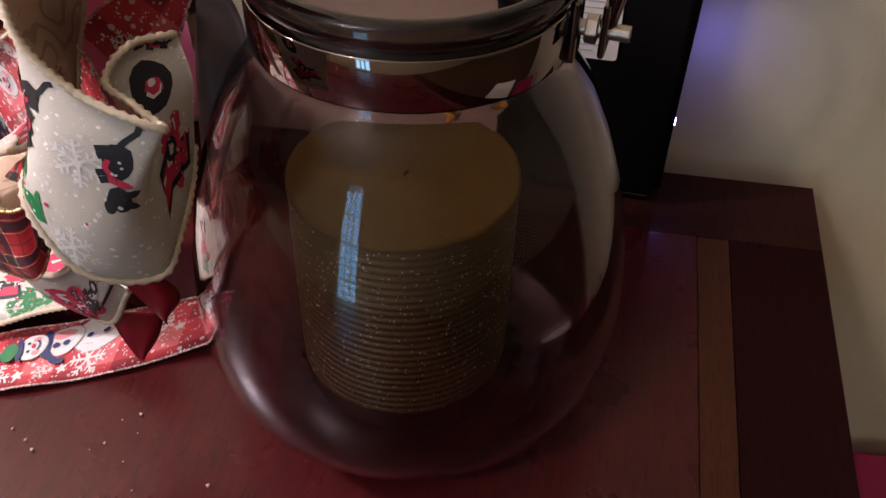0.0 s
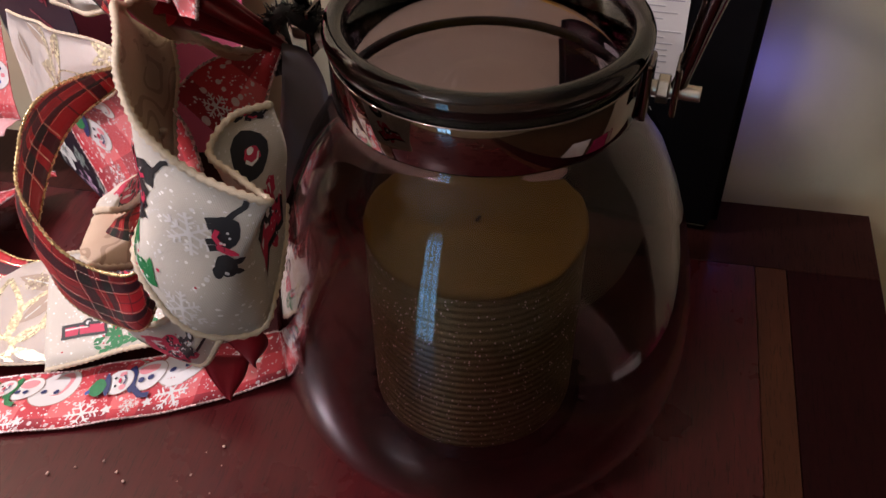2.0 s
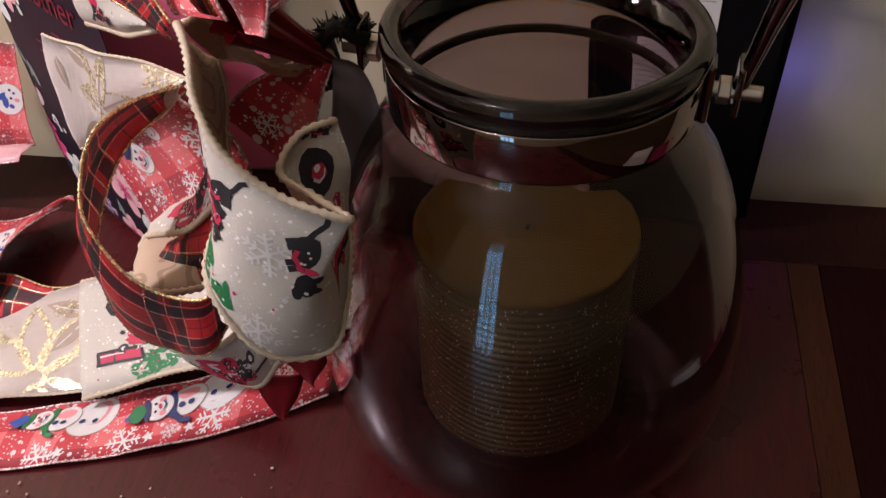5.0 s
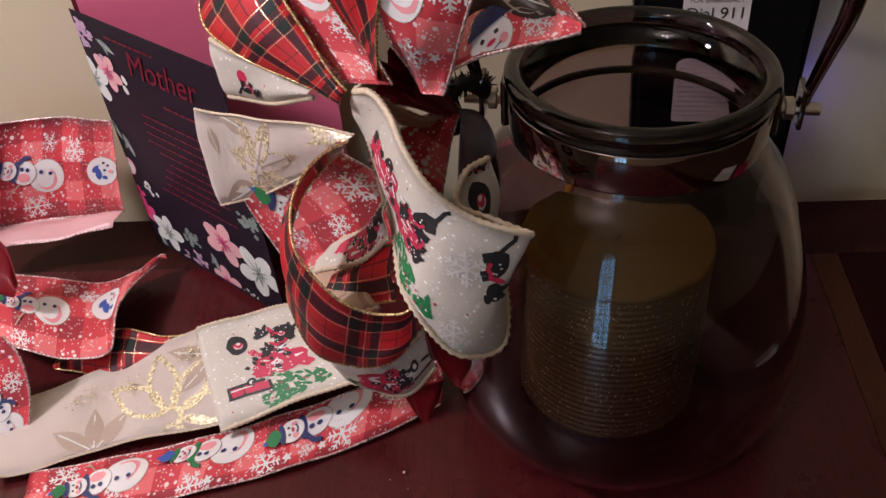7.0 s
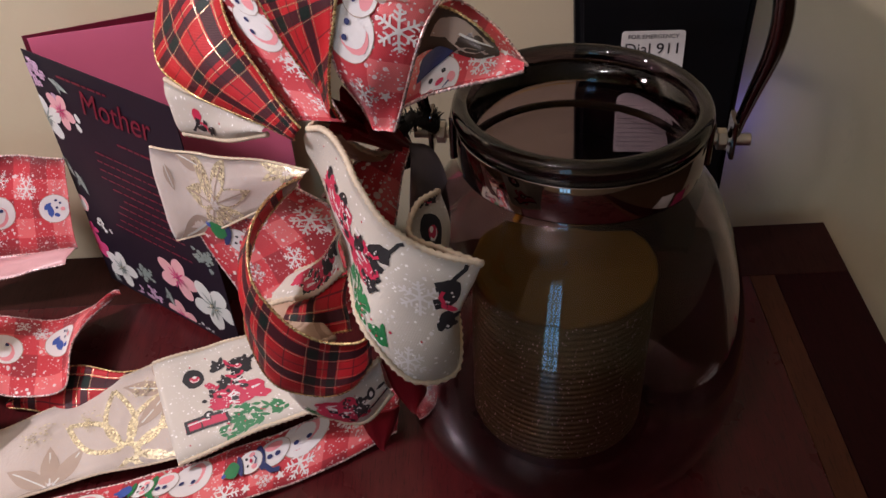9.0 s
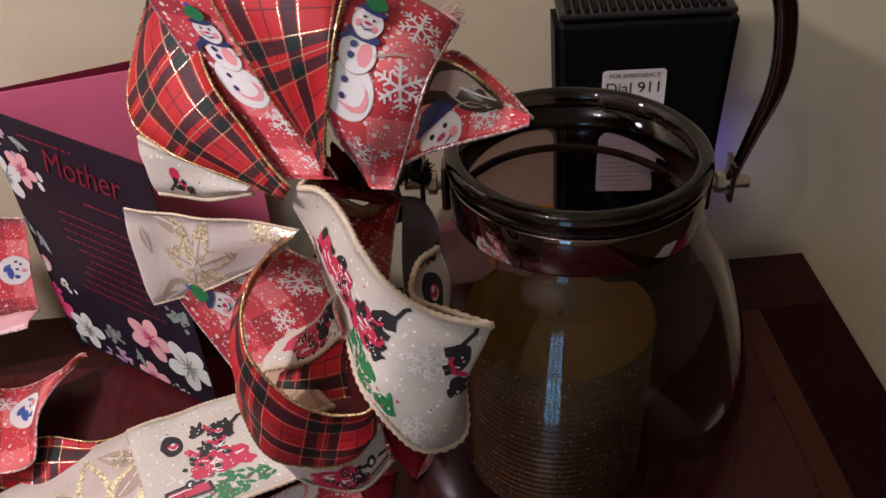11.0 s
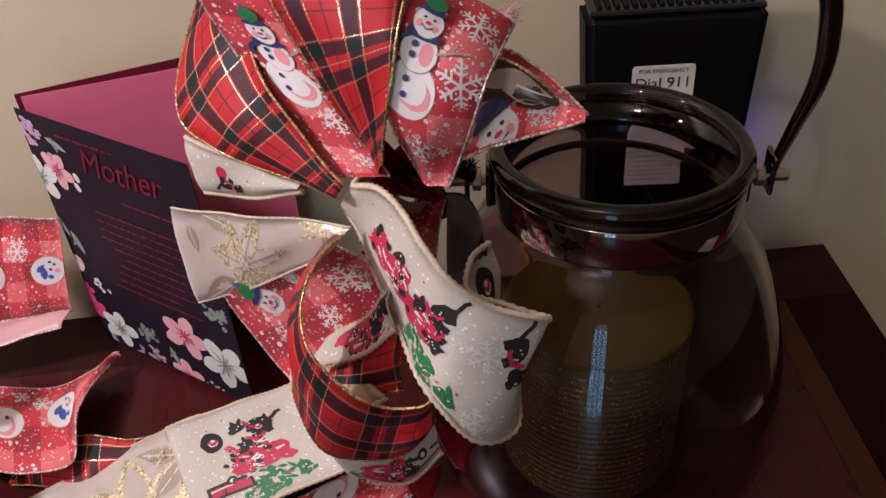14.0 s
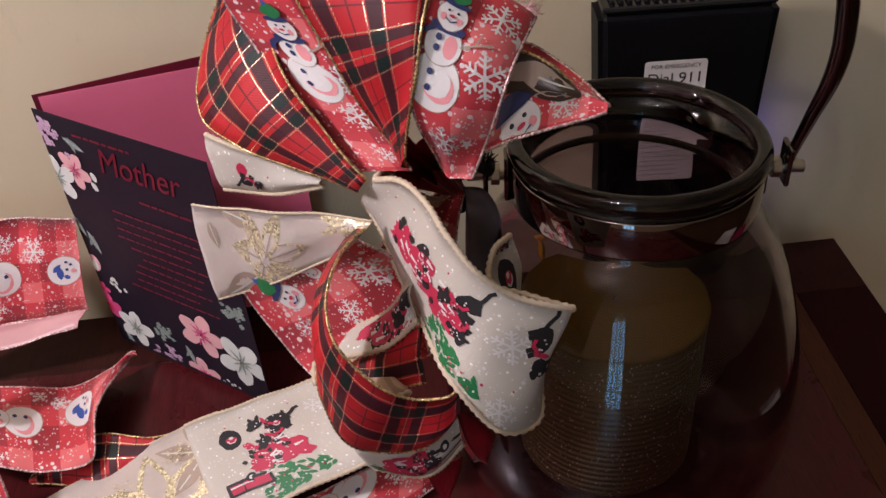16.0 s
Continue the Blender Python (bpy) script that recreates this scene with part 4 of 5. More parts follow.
    def pale_head(self):
        self.blob(0, 0, 0.64, 0.56, "taupe", seg=18)
        self.blob(0, 0, 0.62, 0.54, "white", seg=18)
        self.petal(100, 0.0, 0.55, 0.13, "blue", 0.22, -0.30)
        self.petal(150, 0.0, 0.42, 0.10, "blue", 0.40, 0.06)
        self.blob(-0.02, -0.26, 0.12, 0.08, "blue", 30, seg=9)
        self.layer += 1
        for x, y in ((-0.30, 0.16), (-0.18, 0.30), (-0.12, 0.02)):
            self.blob(x, y, 0.06, 0.05, "navy", seg=8)
        self.blob(-0.34, -0.08, 0.10, 0.08, "pink", seg=8)

    def green_head(self):
        self.face(0.2, 0.32, "navy")

    def dog(self):
        self.stroke([(-0.22, 0.22), (-0.12, 0.20), (0.0, 0.08), (0.12, 0.0)], 0.085, "black")
        self.blob(0.32, 0, 0.28, 0.17, "black", wobble=0.12)
        for x, l in ((0.12, -0.24), (0.22, -0.22), (0.48, -0.24), (0.58, -0.20)):
            self.stroke([(x, 0), (x + 0.02, l * 0.6), (x + 0.05, l)], 0.10, "black")
        self.blob(0.62, 0.02, 0.05, 0.17, "crimson", -15)
        self.stroke([(0.55, -0.05), (0.42, -0.14), (0.30, -0.10)], 0.07, "crimson")
        self.layer += 1
        self.blob(0.84, 0.03, 0.17, 0.14, "black", wobble=0.10)
        self.blob(0.96, -0.06, 0.09, 0.07, "black")
        self.petal(115, 0, 0.20, 0.05, "black", 0.78, 0.10)
        self.petal(65, 0, 0.16, 0.05, "black", 0.88, 0.10)
        self.layer += 1
        for _ in range(7):
            self.blob(self.rng.uniform(0.1, 0.95), self.rng.uniform(-0.12, 0.12), 0.022, 0.022, "white", seg=6)

    def dog_back(self):
        self.tall = -1.0
        self.dog()
        self.tall = 1.0

    def mass(self):
        """The red truck's body as crowded brush marks with snow and dark gaps."""
        for _ in range(13):
            self.blob(self.rng.uniform(0.08, 0.92), self.rng.uniform(-0.26, 0.30), self.rng.uniform(0.12, 0.22), self.rng.uniform(0.08, 0.15), "crimson", self.rng.uniform(-30, 30), 0.2)
            self.layer = 1
        self.layer = 2
        for _ in range(7):
            x, y, a = self.rng.uniform(0.05, 0.85), self.rng.uniform(-0.32, 0.34), self.rng.uniform(-0.5, 0.5)
            self.stroke([(x, y), (x + 0.08, y + 0.04 * a), (x + 0.16, y + 0.14 * a)], 0.055, "white", 0.6)
        self.layer = 3
        for _ in range(5):
            self.blob(self.rng.uniform(0.1, 0.9), self.rng.uniform(-0.22, 0.26), 0.07, 0.05, "black", self.rng.uniform(0, 90), 0.25)
            self.layer = 3
        self.layer = 4
        for _ in range(24):
            self.blob(self.rng.uniform(0, 1), self.rng.uniform(-0.3, 0.34), 0.016, 0.016, "white", seg=6)
            self.layer = 4

    def bed(self):
        """The truck's railed bed: red side, black rails, one wheel."""
        self.stroke([(0, 0.02), (0.5, 0.0), (1.05, 0.04)], 0.30, "crimson")
        self.layer += 1
        self.stroke([(0, 0.18), (0.5, 0.16), (1.08, 0.20)], 0.07, "black")
        self.stroke([(0, -0.14), (0.5, -0.16), (1.08, -0.10)], 0.08, "black")
        for x in (0.03, 0.36, 0.70, 1.03):
            self.stroke([(x, -0.14), (x + 0.03, 0.18)], 0.08, "black")
        self.layer += 1
        self.stroke([(0.08, -0.04), (0.45, -0.06), (0.62, -0.04)], 0.05, "white", 0.4)
        self.blob(0.62, -0.16, 0.13, 0.13, "black")
        self.blob(0.62, -0.16, 0.06, 0.06, "white", seg=9)

    def tree(self):
        for i in range(80):
            x = self.rng.uniform(0, 0.94)
            h = 0.34 * (1 - x) + 0.02
            self.petal(self.rng.uniform(120, 240), 0, self.rng.uniform(0.10, 0.17), 0.030, "green", x + 0.06, self.rng.uniform(-h, h))
        self.layer += 1
        for _ in range(22):
            x = self.rng.uniform(0, 0.9)
            h = 0.26 * (1 - x)
            self.blob(x, self.rng.uniform(-h, h), 0.016, 0.016, self.rng.choice(["white", "white", "crimson"]), seg=6)

    def bloom6(self, ink, vein=None, n=6, width=0.20):
        for i in range(n):
            self.petal(i * 360 / n + self.rng.uniform(-8, 8), 0.08, self.rng.uniform(0.85, 1.05), width, ink, vein=vein)
        self.layer += 2
        for i in range(5):
            self.blob(0.09 * math.cos(i * 1.26), 0.09 * math.sin(i * 1.26), 0.035, 0.035, "white", seg=6)

    def gold_flower(self):
        self.bloom6("gold", "taupe", 7)

    def taupe_flower(self):
        self.bloom6("taupe", "pale", 7, 0.17)

    def outline_flower(self):
        for a in range(-30, 240, 45):
            c, s = math.cos(radians(a)), math.sin(radians(a))
            for side in (1, -1):
                pts = [(0.1 + 0.9 * t, side * 0.20 * math.sin(math.pi * t ** 0.8)) for t in np.linspace(0, 1, 8)]
                self.stroke([(c * x - s * y, s * x + c * y) for x, y in pts], 0.075, "gold")

    def gold_patch(self):
        for _ in range(46):
            self.blob(self.rng.gauss(0, 0.45), self.rng.gauss(0, 0.30), 0.06, 0.05, "gold", seg=6)

    def leaf(self):
        self.petal(0, 0, 1, 0.24, "taupe", vein="pale")

    # card flowers
    def petals(self, ink, tip, heart, n=5, width=0.34):
        for i in range(n):
            a = radians(i * 360 / n + self.rng.uniform(-9, 9))
            r = self.rng.uniform(0.58, 0.68)
            self.blob(r * math.cos(a), r * math.sin(a), 0.52, 0.38, ink, math.degrees(a), 0.05)
            self.layer = i % 4
        self.layer = 5
        for i in range(n * 2):
            self.petal(i * 180 / n + self.rng.uniform(-6, 6), 0.02, self.rng.uniform(0.4, 0.75), 0.045, tip)
        self.layer = 6
        for i in range(7):
            a = self.rng.uniform(0, 6.28)
            self.blob(0.13 * math.cos(a), 0.13 * math.sin(a), 0.04, 0.04, heart, seg=6)

    def white_bloom(self):
        self.petals("pale", "sage", "gold")

    def rose_bloom(self):
        self.petals("rose", "hot", "gold")

    def hot_bloom(self):
        self.petals("hot", "crimson", "navy")

    def bud(self):
        self.blob(0, 0, 0.8, 1.1, "rose")
        self.blob(0.1, 0.2, 0.4, 0.7, "pale")

    def berry(self):
        self.blob(0, 0, 1, 0.7, "pale", 30)

    def sage_leaf(self):
        self.petal(20, -0.5, 0.9, 0.20, "sage", vein="pale")
        self.petal(75, -0.3, 0.6, 0.14, "sage")

    def sprig(self, ink, r=0.16, n=26):
        for _ in range(n):
            x, y = self.rng.gauss(0, 0.42), self.rng.gauss(0, 0.42)
            for k in range(4):
                self.blob(x + 0.10 * math.cos(k * 1.57), y + 0.10 * math.sin(k * 1.57), 0.085, 0.085, ink, seg=6)
            self.layer %= 4

    def lilac_sprig(self):
        self.sprig("lilac")

    def sage_sprig(self):
        self.sprig("sage")

    def berry_sprig(self):
        for i in range(9):
            a = self.rng.uniform(0, 6.28)
            r = self.rng.uniform(0.2, 1.0)
            self.blob(r * math.cos(a), r * math.sin(a), 0.20, 0.15, "pale", self.rng.uniform(0, 180), seg=9)

    def build(self, parent, name="print"):
        me = mesh_of(name, self.verts, self.faces, False)
        used = sorted(set(self.inks))
        me.polygons.foreach_set("material_index", [used.index(i) for i in self.inks])
        return tagged(part(name, me, [INKS[INK_ORDER[i]] for i in used], parent), kind="stuff")


PRINTS = {
    "snow_tail_up": [
        ('snowman', 0.597, 0.231, 178, 0.0388),
        ('flake', 0.403, 0.769, 15, 0.0078),
        ('flake', 0.134, 0.718, 0, 0.0066),
        ('silver_flake', 0.748, 0.385, 10, 0.0075),
        ('star', 0.756, 0.718, 0, 0.003),
        ('star', 0.185, 0.974, 0, 0.003),
    ],
    "snow_tail_side": [
        ('head', 0.513, 0.897, -125, 0.0119),
        ('flake', 0.748, 0.718, 0, 0.006),
        ('flake', 0.613, 0.41, 0, 0.005),
        ('star', 0.866, 0.436, 0, 0.003),
    ],
    "snow_strip": [
        ('snowman', 0.597, 0.513, -179, 0.0443),
        ('silver_flake', 0.454, 0.795, 0, 0.007),
        ('flake', 0.655, 0.744, 0, 0.007),
        ('flake', 0.891, 0.795, 0, 0.005),
    ],
    "snow_tail_inner": [
        ('green_head', 0.300, 0.330, 215, 0.0230),
        ('flake', 0.319, 0.846, 0, 0.01),
        ('flake', 0.513, 0.59, 0, 0.007),
        ('silver_flake', 0.479, 0.231, 0, 0.006),
        ('star', 0.445, 0.897, 0, 0.003),
        ('snowman', 0.185, 0.615, -136, 0.0186),
    ],
    "pup_loop": [
        ('mass', 0.150, 0.440, 0, 0.0340),
        ('mass', 0.300, 0.480, 5, 0.0330),
        ('tyre', 0.290, 0.340, 0, 0.0048),
        ('dog', 0.495, 0.175, 138, 0.0238),
        ('dog', 0.473, 0.325, 78, 0.0192),
        ('dog_back', 0.420, 0.420, 40, 0.0200),
        ('dog_back', 0.618, 0.140, 66, 0.0240),
        ('tree', 0.400, 0.860, 4, 0.0360),
        ('flake', 0.589, 0.400, 0, 0.0085),
        ('flake', 0.650, 0.880, 0, 0.0065),
        ('dot', 0.655, 0.600, 0, 0.0009),
        ('dot', 0.567, 0.675, 0, 0.0008),
        ('red_dot', 0.583, 0.800, 0, 0.0007),
        ('dot', 0.572, 0.225, 0, 0.0008),
        ('mass', 0.900, 0.480, 75, 0.0240),
        ('tyre', 0.917, 0.260, 0, 0.0080),
        ('dog', 0.985, 0.050, -170, 0.0110),
        ('bed', 0.790, 0.600, 20, 0.0300),
    ],
    "pup_tail_table": [
        ('bed', 0.092, 0.740, 5, 0.0230),
        ('mass', 0.242, 0.600, -6, 0.0340),
        ('mass', 0.250, 0.480, 30, 0.0250),
        ('tyre', 0.225, 0.300, 0, 0.0068),
        ('dog', 0.640, 0.310, -172, 0.0290),
        ('dog', 0.592, 0.330, 150, 0.0260),
        ('tyre', 0.520, 0.330, 0, 0.0055),
        ('tree', 0.267, 0.825, 3, 0.0380),
        ('flake', 0.783, 0.300, 0, 0.0060),
    ],
    "pup_tail_low": [
        ('mass', 0.192, 0.600, -10, 0.0303),
        ('bed', 0.483, 0.560, -3, 0.0291),
        ('dog', 0.242, 0.560, -6, 0.0227),
        ('dog', 0.380, 0.300, 30, 0.0210),
        ('tree', 0.050, 0.760, 0, 0.0160),
    ],
    "pup_strip_inner": [
        ('mass', 0.286, 0.051, 9, 0.033),
        ('dog', 0.395, 0.205, 6, 0.0225),
        ('dog', 0.496, 0.538, -2, 0.0245),
    ],
    "pup_loop_back": [
        ('dog', 0.227, 0.667, 0, 0.0144),
        ('red_dot', 0.269, 0.436, 0, 0.003),
    ],
    "sheer_tail": [
        ('gold_flower', 0.429, 0.641, -161, 0.0273),
        ('gold_flower', 0.916, 0.154, -165, 0.0165),
        ('leaf', 0.286, 0.846, 168, 0.0248),
        ('leaf', 0.353, 0.154, -163, 0.0183),
        ('leaf', 0.092, 0.128, 81, 0.0106),
    ],
    "sheer_tail_table": [
        ('taupe_flower', 0.403, 1.0, -92, 0.0317),
        ('outline_flower', 0.697, 0.846, -108, 0.0434),
        ('taupe_flower', 0.916, 0.333, 99, 0.0305),
        ('gold_patch', 0.361, 0.359, 0, 0.012),
        ('gold_patch', 0.563, 0.41, 0, 0.01),
        ('gold_patch', 0.815, 0.256, 0, 0.011),
    ],
    "olive_tail_back": [
        ('leaf', 0.950, 0.800, 170, 0.0200),
        ('leaf', 0.950, 0.450, -175, 0.0230),
        ('leaf', 0.620, 0.250, 160, 0.0120),
    ],
    "snow_tail_table": [
        ('snowman', 0.193, 0.179, 12, 0.0566),
        ('snowman_green', 0.479, 0.359, -3, 0.0495),
        ('snowman', 0.723, 0.41, 5, 0.0477),
        ('flake', 0.252, 0.718, 0, 0.009),
        ('flake', 0.437, 0.846, 0, 0.008),
        ('flake', 0.345, 0.821, 0, 0.004),
        ('flake', 0.605, 0.897, 0, 0.008),
        ('flake', 0.126, 0.359, 0, 0.007),
        ('flake', 0.134, 0.0, 0, 0.005),
        ('flake', 0.79, 0.692, 0, 0.006),
        ('flake', 0.916, 0.256, 0, 0.008),
        ('star', 0.303, 0.795, 0, 0.003),
        ('star', 0.387, 0.846, 0, 0.003),
        ('star', 0.563, 0.872, 0, 0.003),
        ('star', 0.076, 0.513, 0, 0.003),
    ],
    "snow_band_left": [
        ('snowman', 0.622, 0.59, -165, 0.0521),
        ('pale_head', 0.900, 0.52, 166, 0.0200),
        ('flake', 0.723, 0.308, 0, 0.009),
        ('silver_flake', 0.546, 0.231, 0, 0.006),
        ('flake', 0.445, 0.846, 0, 0.009),
    ],
    "snow_curl_left": [
        ('snowman', 0.445, 0.487, -176, 0.0463),
        ('pale_head', 0.613, 0.385, 158, 0.0200),
        ('flake', 0.437, 0.128, 0, 0.004),
        ('flake', 0.513, 0.231, 0, 0.006),
        ('flake', 0.857, 1.0, 0, 0.004),
        ('flake', 0.235, 0.897, 0, 0.007),
    ],
    "snow_curl_front": [
        ('snowman', 0.815, 0.231, 160, 0.0373),
        ('flake', 0.378, 0.205, 0, 0.006),
    ],
    "snow_knot_tail": [
        ('flake', 0.800, 0.450, 0, 0.0045),
        ('dot', 0.600, 0.300, 0, 0.0010),
        ('dot', 0.720, 0.700, 0, 0.0012),
    ],
    "cover": [
        ('lilac_sprig', 0.040, 0.080, 47, 0.0140),
        ('white_bloom', 0.010, 0.255, 49, 0.0135),
        ('rose_bloom', 0.150, 0.200, 12, 0.0105),
        ('sage_leaf', 0.190, 0.090, 2, 0.0110),
        ('sage_leaf', 0.010, 0.440, 44, 0.0120),
        ('sage_leaf', 0.080, 0.500, 50, 0.0120),
        ('berry', 0.265, 0.205, 44, 0.0030),
        ('berry', 0.250, 0.245, 36, 0.0030),
        ('bud', 0.020, 0.620, 10, 0.0062),
        ('berry_sprig', 0.140, 0.690, 28, 0.0090),
        ('hot_bloom', 0.010, 0.820, 61, 0.0095),
        ('white_bloom', 0.165, 0.890, 1, 0.0130),
        ('sage_sprig', 0.365, 0.850, 30, 0.0100),
        ('sage_leaf', 0.080, 0.970, 49, 0.0110),
        ('rose_bloom', 0.650, 0.770, 4, 0.0150),
        ('white_bloom', 0.880, 0.830, 15, 0.0165),
        ('sage_sprig', 0.925, 0.600, 17, 0.0100),
        ('lilac_sprig', 0.385, 0.970, 40, 0.0100),
        ('lilac_sprig', 0.260, 0.990, 1, 0.0070),
        ('rose_bloom', 0.590, 0.985, 46, 0.0115),
        ('sage_leaf', 0.520, 0.900, 56, 0.0110),
        ('berry_sprig', 0.760, 0.990, 14, 0.0070),
        ('hot_bloom', 0.010, 0.740, 3, 0.0055),
    ],
}


DRAW = {"flake": Print.flake, "silver_flake": Print.silver_flake, "star": Print.star, "dot": Print.dot, "red_dot": Print.red_dot, "tyre": Print.tyre,
        "snowman": Print.snowman, "snowman_green": Print.snowman_green, "head": Print.head, "pale_head": Print.pale_head, "green_head": Print.green_head, "dog": Print.dog,
        "mass": Print.mass, "bed": Print.bed, "dog_back": Print.dog_back, "tree": Print.tree, "gold_flower": Print.gold_flower, "taupe_flower": Print.taupe_flower,
        "outline_flower": Print.outline_flower, "gold_patch": Print.gold_patch, "leaf": Print.leaf, "white_bloom": Print.white_bloom,
        "rose_bloom": Print.rose_bloom, "hot_bloom": Print.hot_bloom, "bud": Print.bud, "berry": Print.berry, "sage_leaf": Print.sage_leaf,
        "lilac_sprig": Print.lilac_sprig, "sage_sprig": Print.sage_sprig, "berry_sprig": Print.berry_sprig}
CARD_SIDE = -1
BANDS["cover"] = cover
STRIPS["cover"] = Strip([(a.x, a.y, CARD_Z + CARD_H, a.x, a.y, CARD_Z) for a in (CARD_FOLD, CARD_FOLD.lerp(CARD_EDGE, 0.5), CARD_EDGE)], flat=True, face=CARD_SIDE)
for key, motifs in PRINTS.items():
    pr = Print(STRIPS[key], random.Random(len(key) * 7 + len(motifs)))
    for kind, s, w, angle, size in motifs:
        pr.place(s, w, angle, size * (1.08 if key == "cover" else 1.0))
        DRAW[kind](pr)
    pr.build(BANDS[key])

# lettering on the cover
ALONG = (CARD_EDGE - CARD_FOLD).normalized()
OUTWARD = Vector((ALONG.y, -ALONG.x, 0))


def on_card(along, z, lift=0.0006):
    p = CARD_FOLD + ALONG * along + OUTWARD * lift + Vector((0, 0, z))
    return Matrix.Translation(p) @ Matrix((ALONG, (0, 0, 1), OUTWARD)).transposed().to_4x4()


writing("cover_letters", "Mother", 0.024, on_card(0.075, 0.161), RED_FOIL, cover, 0.25, 0.85)
letter_rng = random.Random(5)
for i, (a, w, z, h) in enumerate([(0.052, 0.045, 0.174, 0.0014), (0.092, 0.046, 0.140, 0.0014)] + [(0.074 + letter_rng.uniform(-0.006, 0.006), letter_rng.uniform(0.045, 0.075), 0.126 - k * 0.0065, 0.0011) for k in range(10)]):
    x = a - w / 2
    line = []
    while x < a + w / 2:
        l = letter_rng.uniform(0.003, 0.009)
        line.append((x, min(l, a + w / 2 - x)))
        x += l + 0.0014
    bm = bmesh.new()
    for x, l in line:
        bmesh.ops.create_cube(bm, size=1, matrix=on_card(x + l / 2, z, 0.0004) @ Matrix.Diagonal((l, h, 0.0002, 1)))
    tagged(part("printed_line", bm, RED_FOIL, cover), kind="stuff")

# the knot, the black tie and loose threads
knot_rng = random.Random(11)
KNOT = Vector((-0.079, 0.367, 0.183))


def gather(start, end, r0, r1, pleats, seed):
    """A pleated cone of gathered cloth from start to end."""
    rng, axis = random.Random(seed), (end - start).normalized()
    side = axis.cross(Vector((0, 0, 1))).normalized()
    up = side.cross(axis)
    depth = [rng.uniform(0.45, 1.0) for _ in range(pleats * 2)]
    verts, faces, rings, seg = [], [], 12, pleats * 6
    for i in range(rings + 1):
        t = i / rings
        r = r0 + (r1 - r0) * t ** 0.8
        for k in range(seg):
            a = 2 * math.pi * k / seg
            fold = depth[int(k / 3) % len(depth)] * (1 - 0.55 * t)
            q = r * (1 + 0.34 * fold * math.cos(a * pleats + 1.2 * t))
            verts.append(start.lerp(end, t) + side * q * math.cos(a) + up * q * 0.8 * math.sin(a))
    for i in range(rings):
        for k in range(seg):
            l = (k + 1) % seg
            faces.append((i * seg + k, i * seg + l, (i + 1) * seg + l, (i + 1) * seg + k))
    faces.append(tuple(range(rings * seg, (rings + 1) * seg)))
    return mesh_of("gather", verts, faces)


part("gathered_end", gather(Vector((-0.101, 0.338, 0.221)), KNOT, 0.012, 0.005, 9, 4), RED_SATIN, bow, "gathered dark red ribbon ends")
part("knot", gather(KNOT + Vector((-0.004, 0.004, 0.007)), KNOT + Vector((0.003, -0.003, -0.010)), 0.006, 0.005, 7, 9), BLACK_PRINT, bow, "tight dark knot on the handle pivot")
hair = []
for i in range(320):
    t = i / 319
    p = Vector((-0.082, 0.362, 0.193)).lerp(Vector((-0.062, 0.366, 0.194)), t) + Vector((0, 0, 0.005 * math.sin(t * 3)))
    d = Vector((knot_rng.gauss(0, 1), knot_rng.gauss(0, 1), knot_rng.gauss(0, 1))).normalized() * knot_rng.uniform(0.003, 0.0075)
    hair.append(tube([p, p + d * 0.5, p + d], [0.0006, 0.0004, 0.0002], 4))
hair.append(tube([(-0.084, 0.360, 0.190), (-0.073, 0.364, 0.199), (-0.062, 0.364, 0.192)], 0.0036, 9))
tagged(part("tie", joined("tie", hair), BLACK_PRINT, bow, "fuzzy black tie on the handle pivot"), kind="stuff")
fray = []
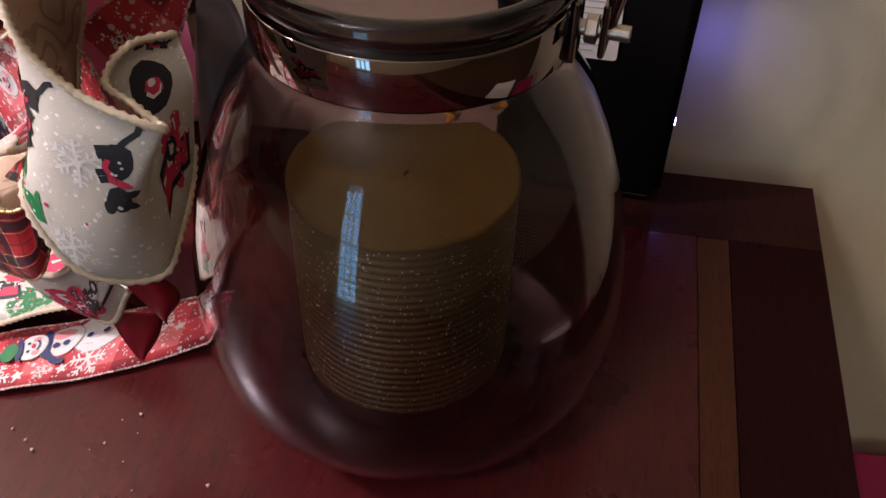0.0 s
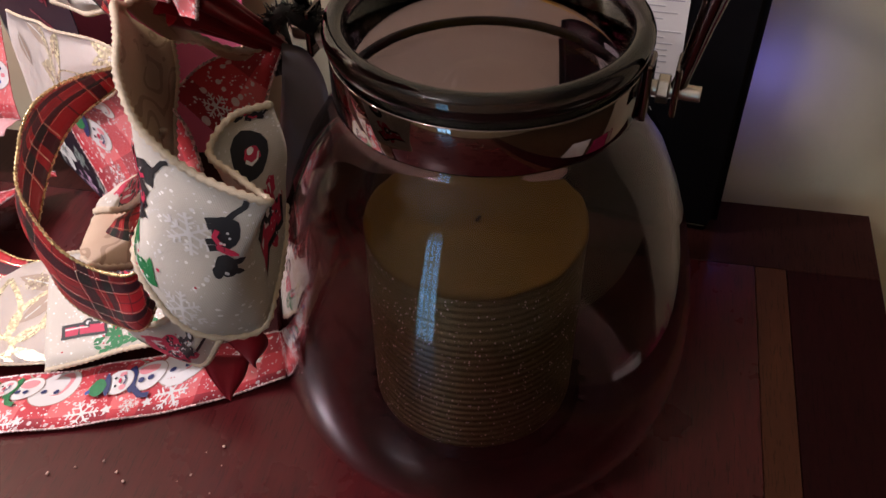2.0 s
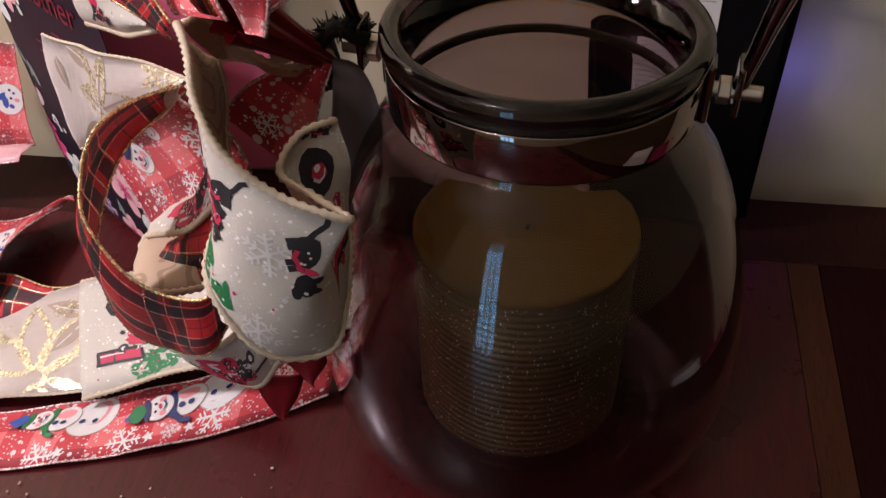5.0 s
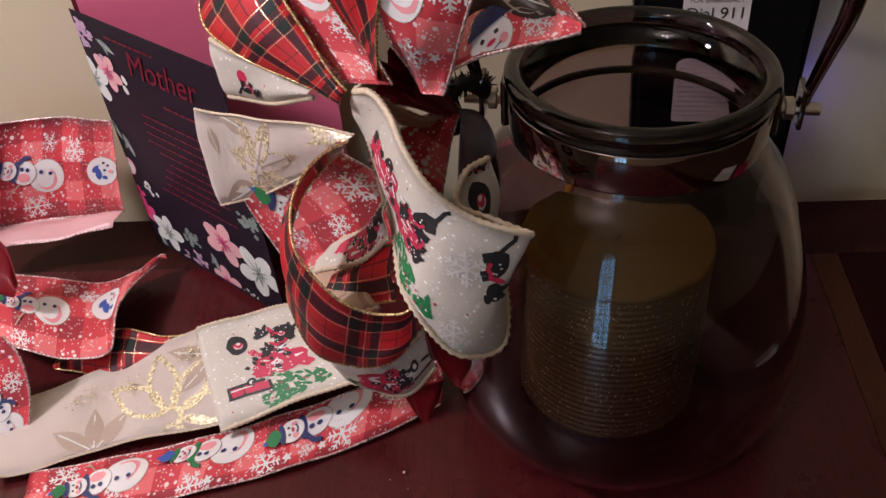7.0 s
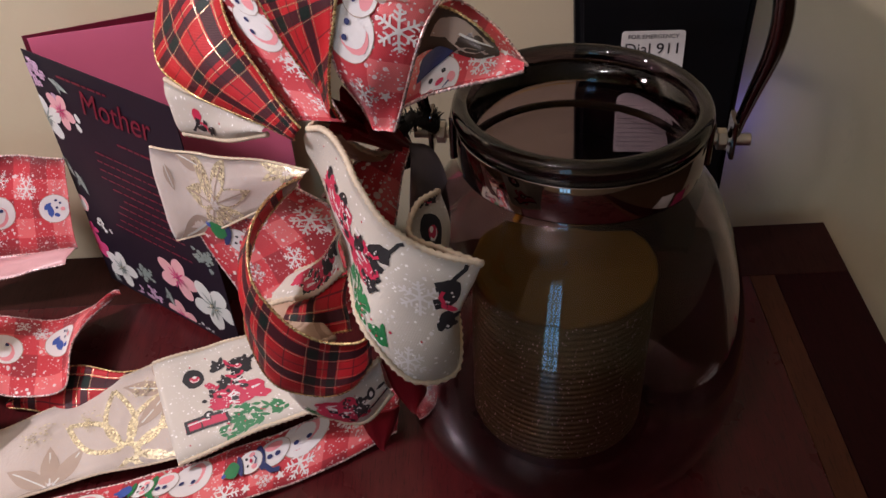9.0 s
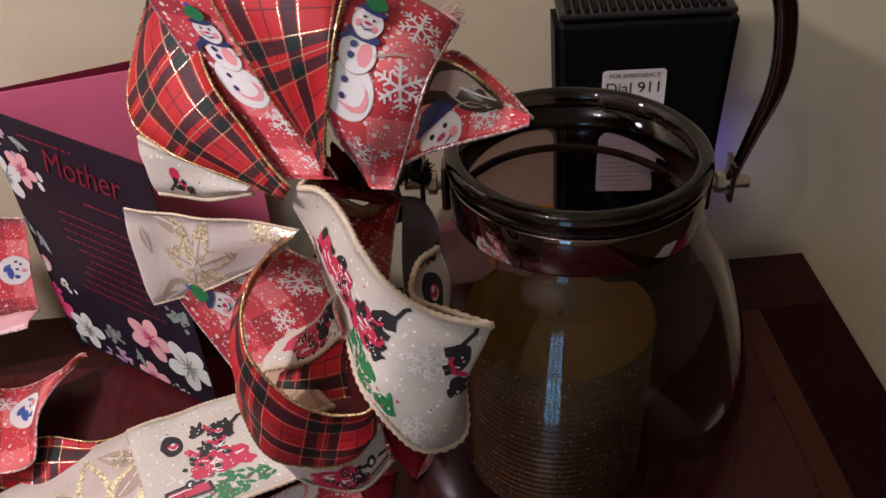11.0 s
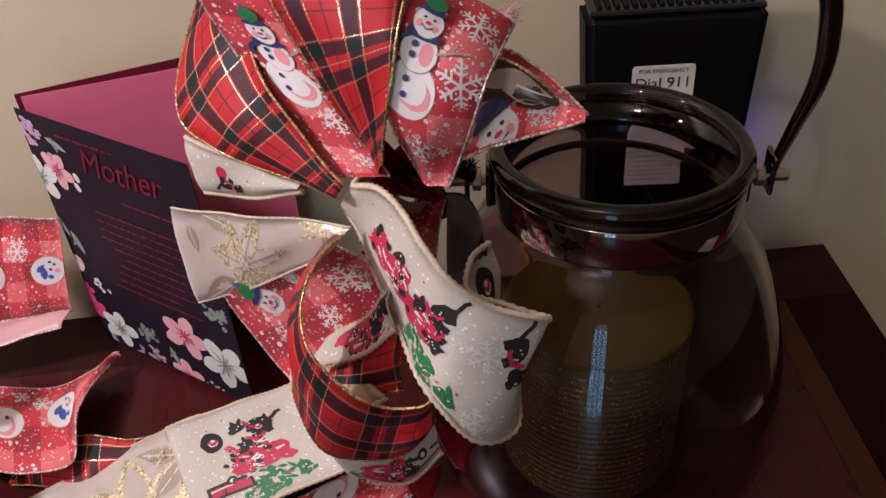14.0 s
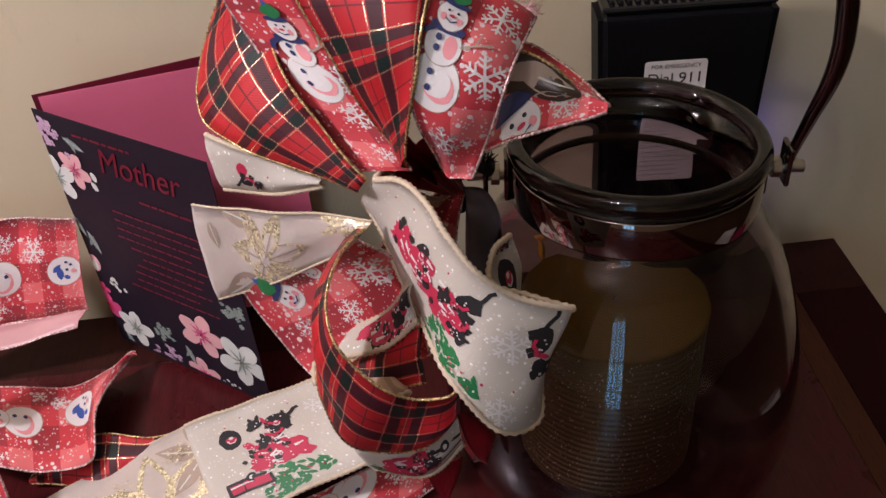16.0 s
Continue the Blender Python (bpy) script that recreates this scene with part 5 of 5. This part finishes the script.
for i in range(26):
    p = Vector(STRIPS["snow_tail_up"].at(0.0, 0.80 + 0.2 * knot_rng.random())[0])
    d = Vector((knot_rng.uniform(0.2, 1), knot_rng.uniform(-0.6, 0.4), knot_rng.uniform(-0.3, 0.9))).normalized() * knot_rng.uniform(0.003, 0.008)
    fray.append(tube([p, p + d * 0.5 + Vector((0, 0, 0.0006)), p + d], 0.00016, 4))
part("loose_thread", joined("fray", fray), PINK_SATIN, bow, "frayed threads at the cut end")

# crumbs on the tabletop
crumb_rng = random.Random(3)
crumbs = []
for i in range(70):
    x, y = crumb_rng.uniform(-0.26, 0.05), crumb_rng.uniform(0.20, 0.31)
    r = crumb_rng.uniform(0.0003, 0.0009)
    if math.hypot(x + 0.004, y - 0.343) > 0.1:
        crumbs.append(tube([(x, y, 0.0006), (x + r, y + r * crumb_rng.uniform(-1, 2), r + 0.0006)], [r, r * 0.6], 5))
crumbs.append(tube([(-0.168, 0.322, 0.0016), (-0.164, 0.324, 0.0022), (-0.161, 0.328, 0.0018)], 0.0012, 6))
tagged(part("crumbs", joined("crumbs", crumbs), plain("pale_crumb", (0.62, 0.42, 0.34), 0.7)), "scattered pale crumbs and lint on the table", "crumbs", kind="stuff")

# beside the table
bag = thing("gift_bag", "bright magenta paper gift bag standing on the floor beside the table", "bag", m=pose(0.46, 0.40, -0.75, 0, 0, -9))
bm = box((-0.16, -0.10, 0.0), (0.10, 0.04, 0.50), 0.004)
for v in bm.verts:
    v.co.x += 0.012 * math.sin(v.co.z * 14)
part("bag_body", bm, plain("magenta_paper", (0.40, 0.015, 0.10), 0.45, vary=0.2, scale=12), bag)
for y in (-0.09, 0.03):
    part("bag_handle", tube(spline([(-0.08, y, 0.49), (-0.07, y, 0.57), (-0.03, y, 0.60), (0.01, y, 0.57), (0.02, y, 0.49)], 6), 0.003, 6), plain("magenta_cord", (0.42, 0.02, 0.12), 0.7), bag)
tissue = thing("white_carton", "plain white cardboard carton on the floor by the bag", "box", m=pose(0.42, 0.20, -0.75, 0, 0, -9))
part("carton_body", box((-0.12, -0.10, 0.0), (0.12, 0.06, 0.52), 0.003), LABEL, tissue)
part("carton_lid", box((-0.123, -0.103, 0.505), (0.123, 0.063, 0.53), 0.002), LABEL, tissue)
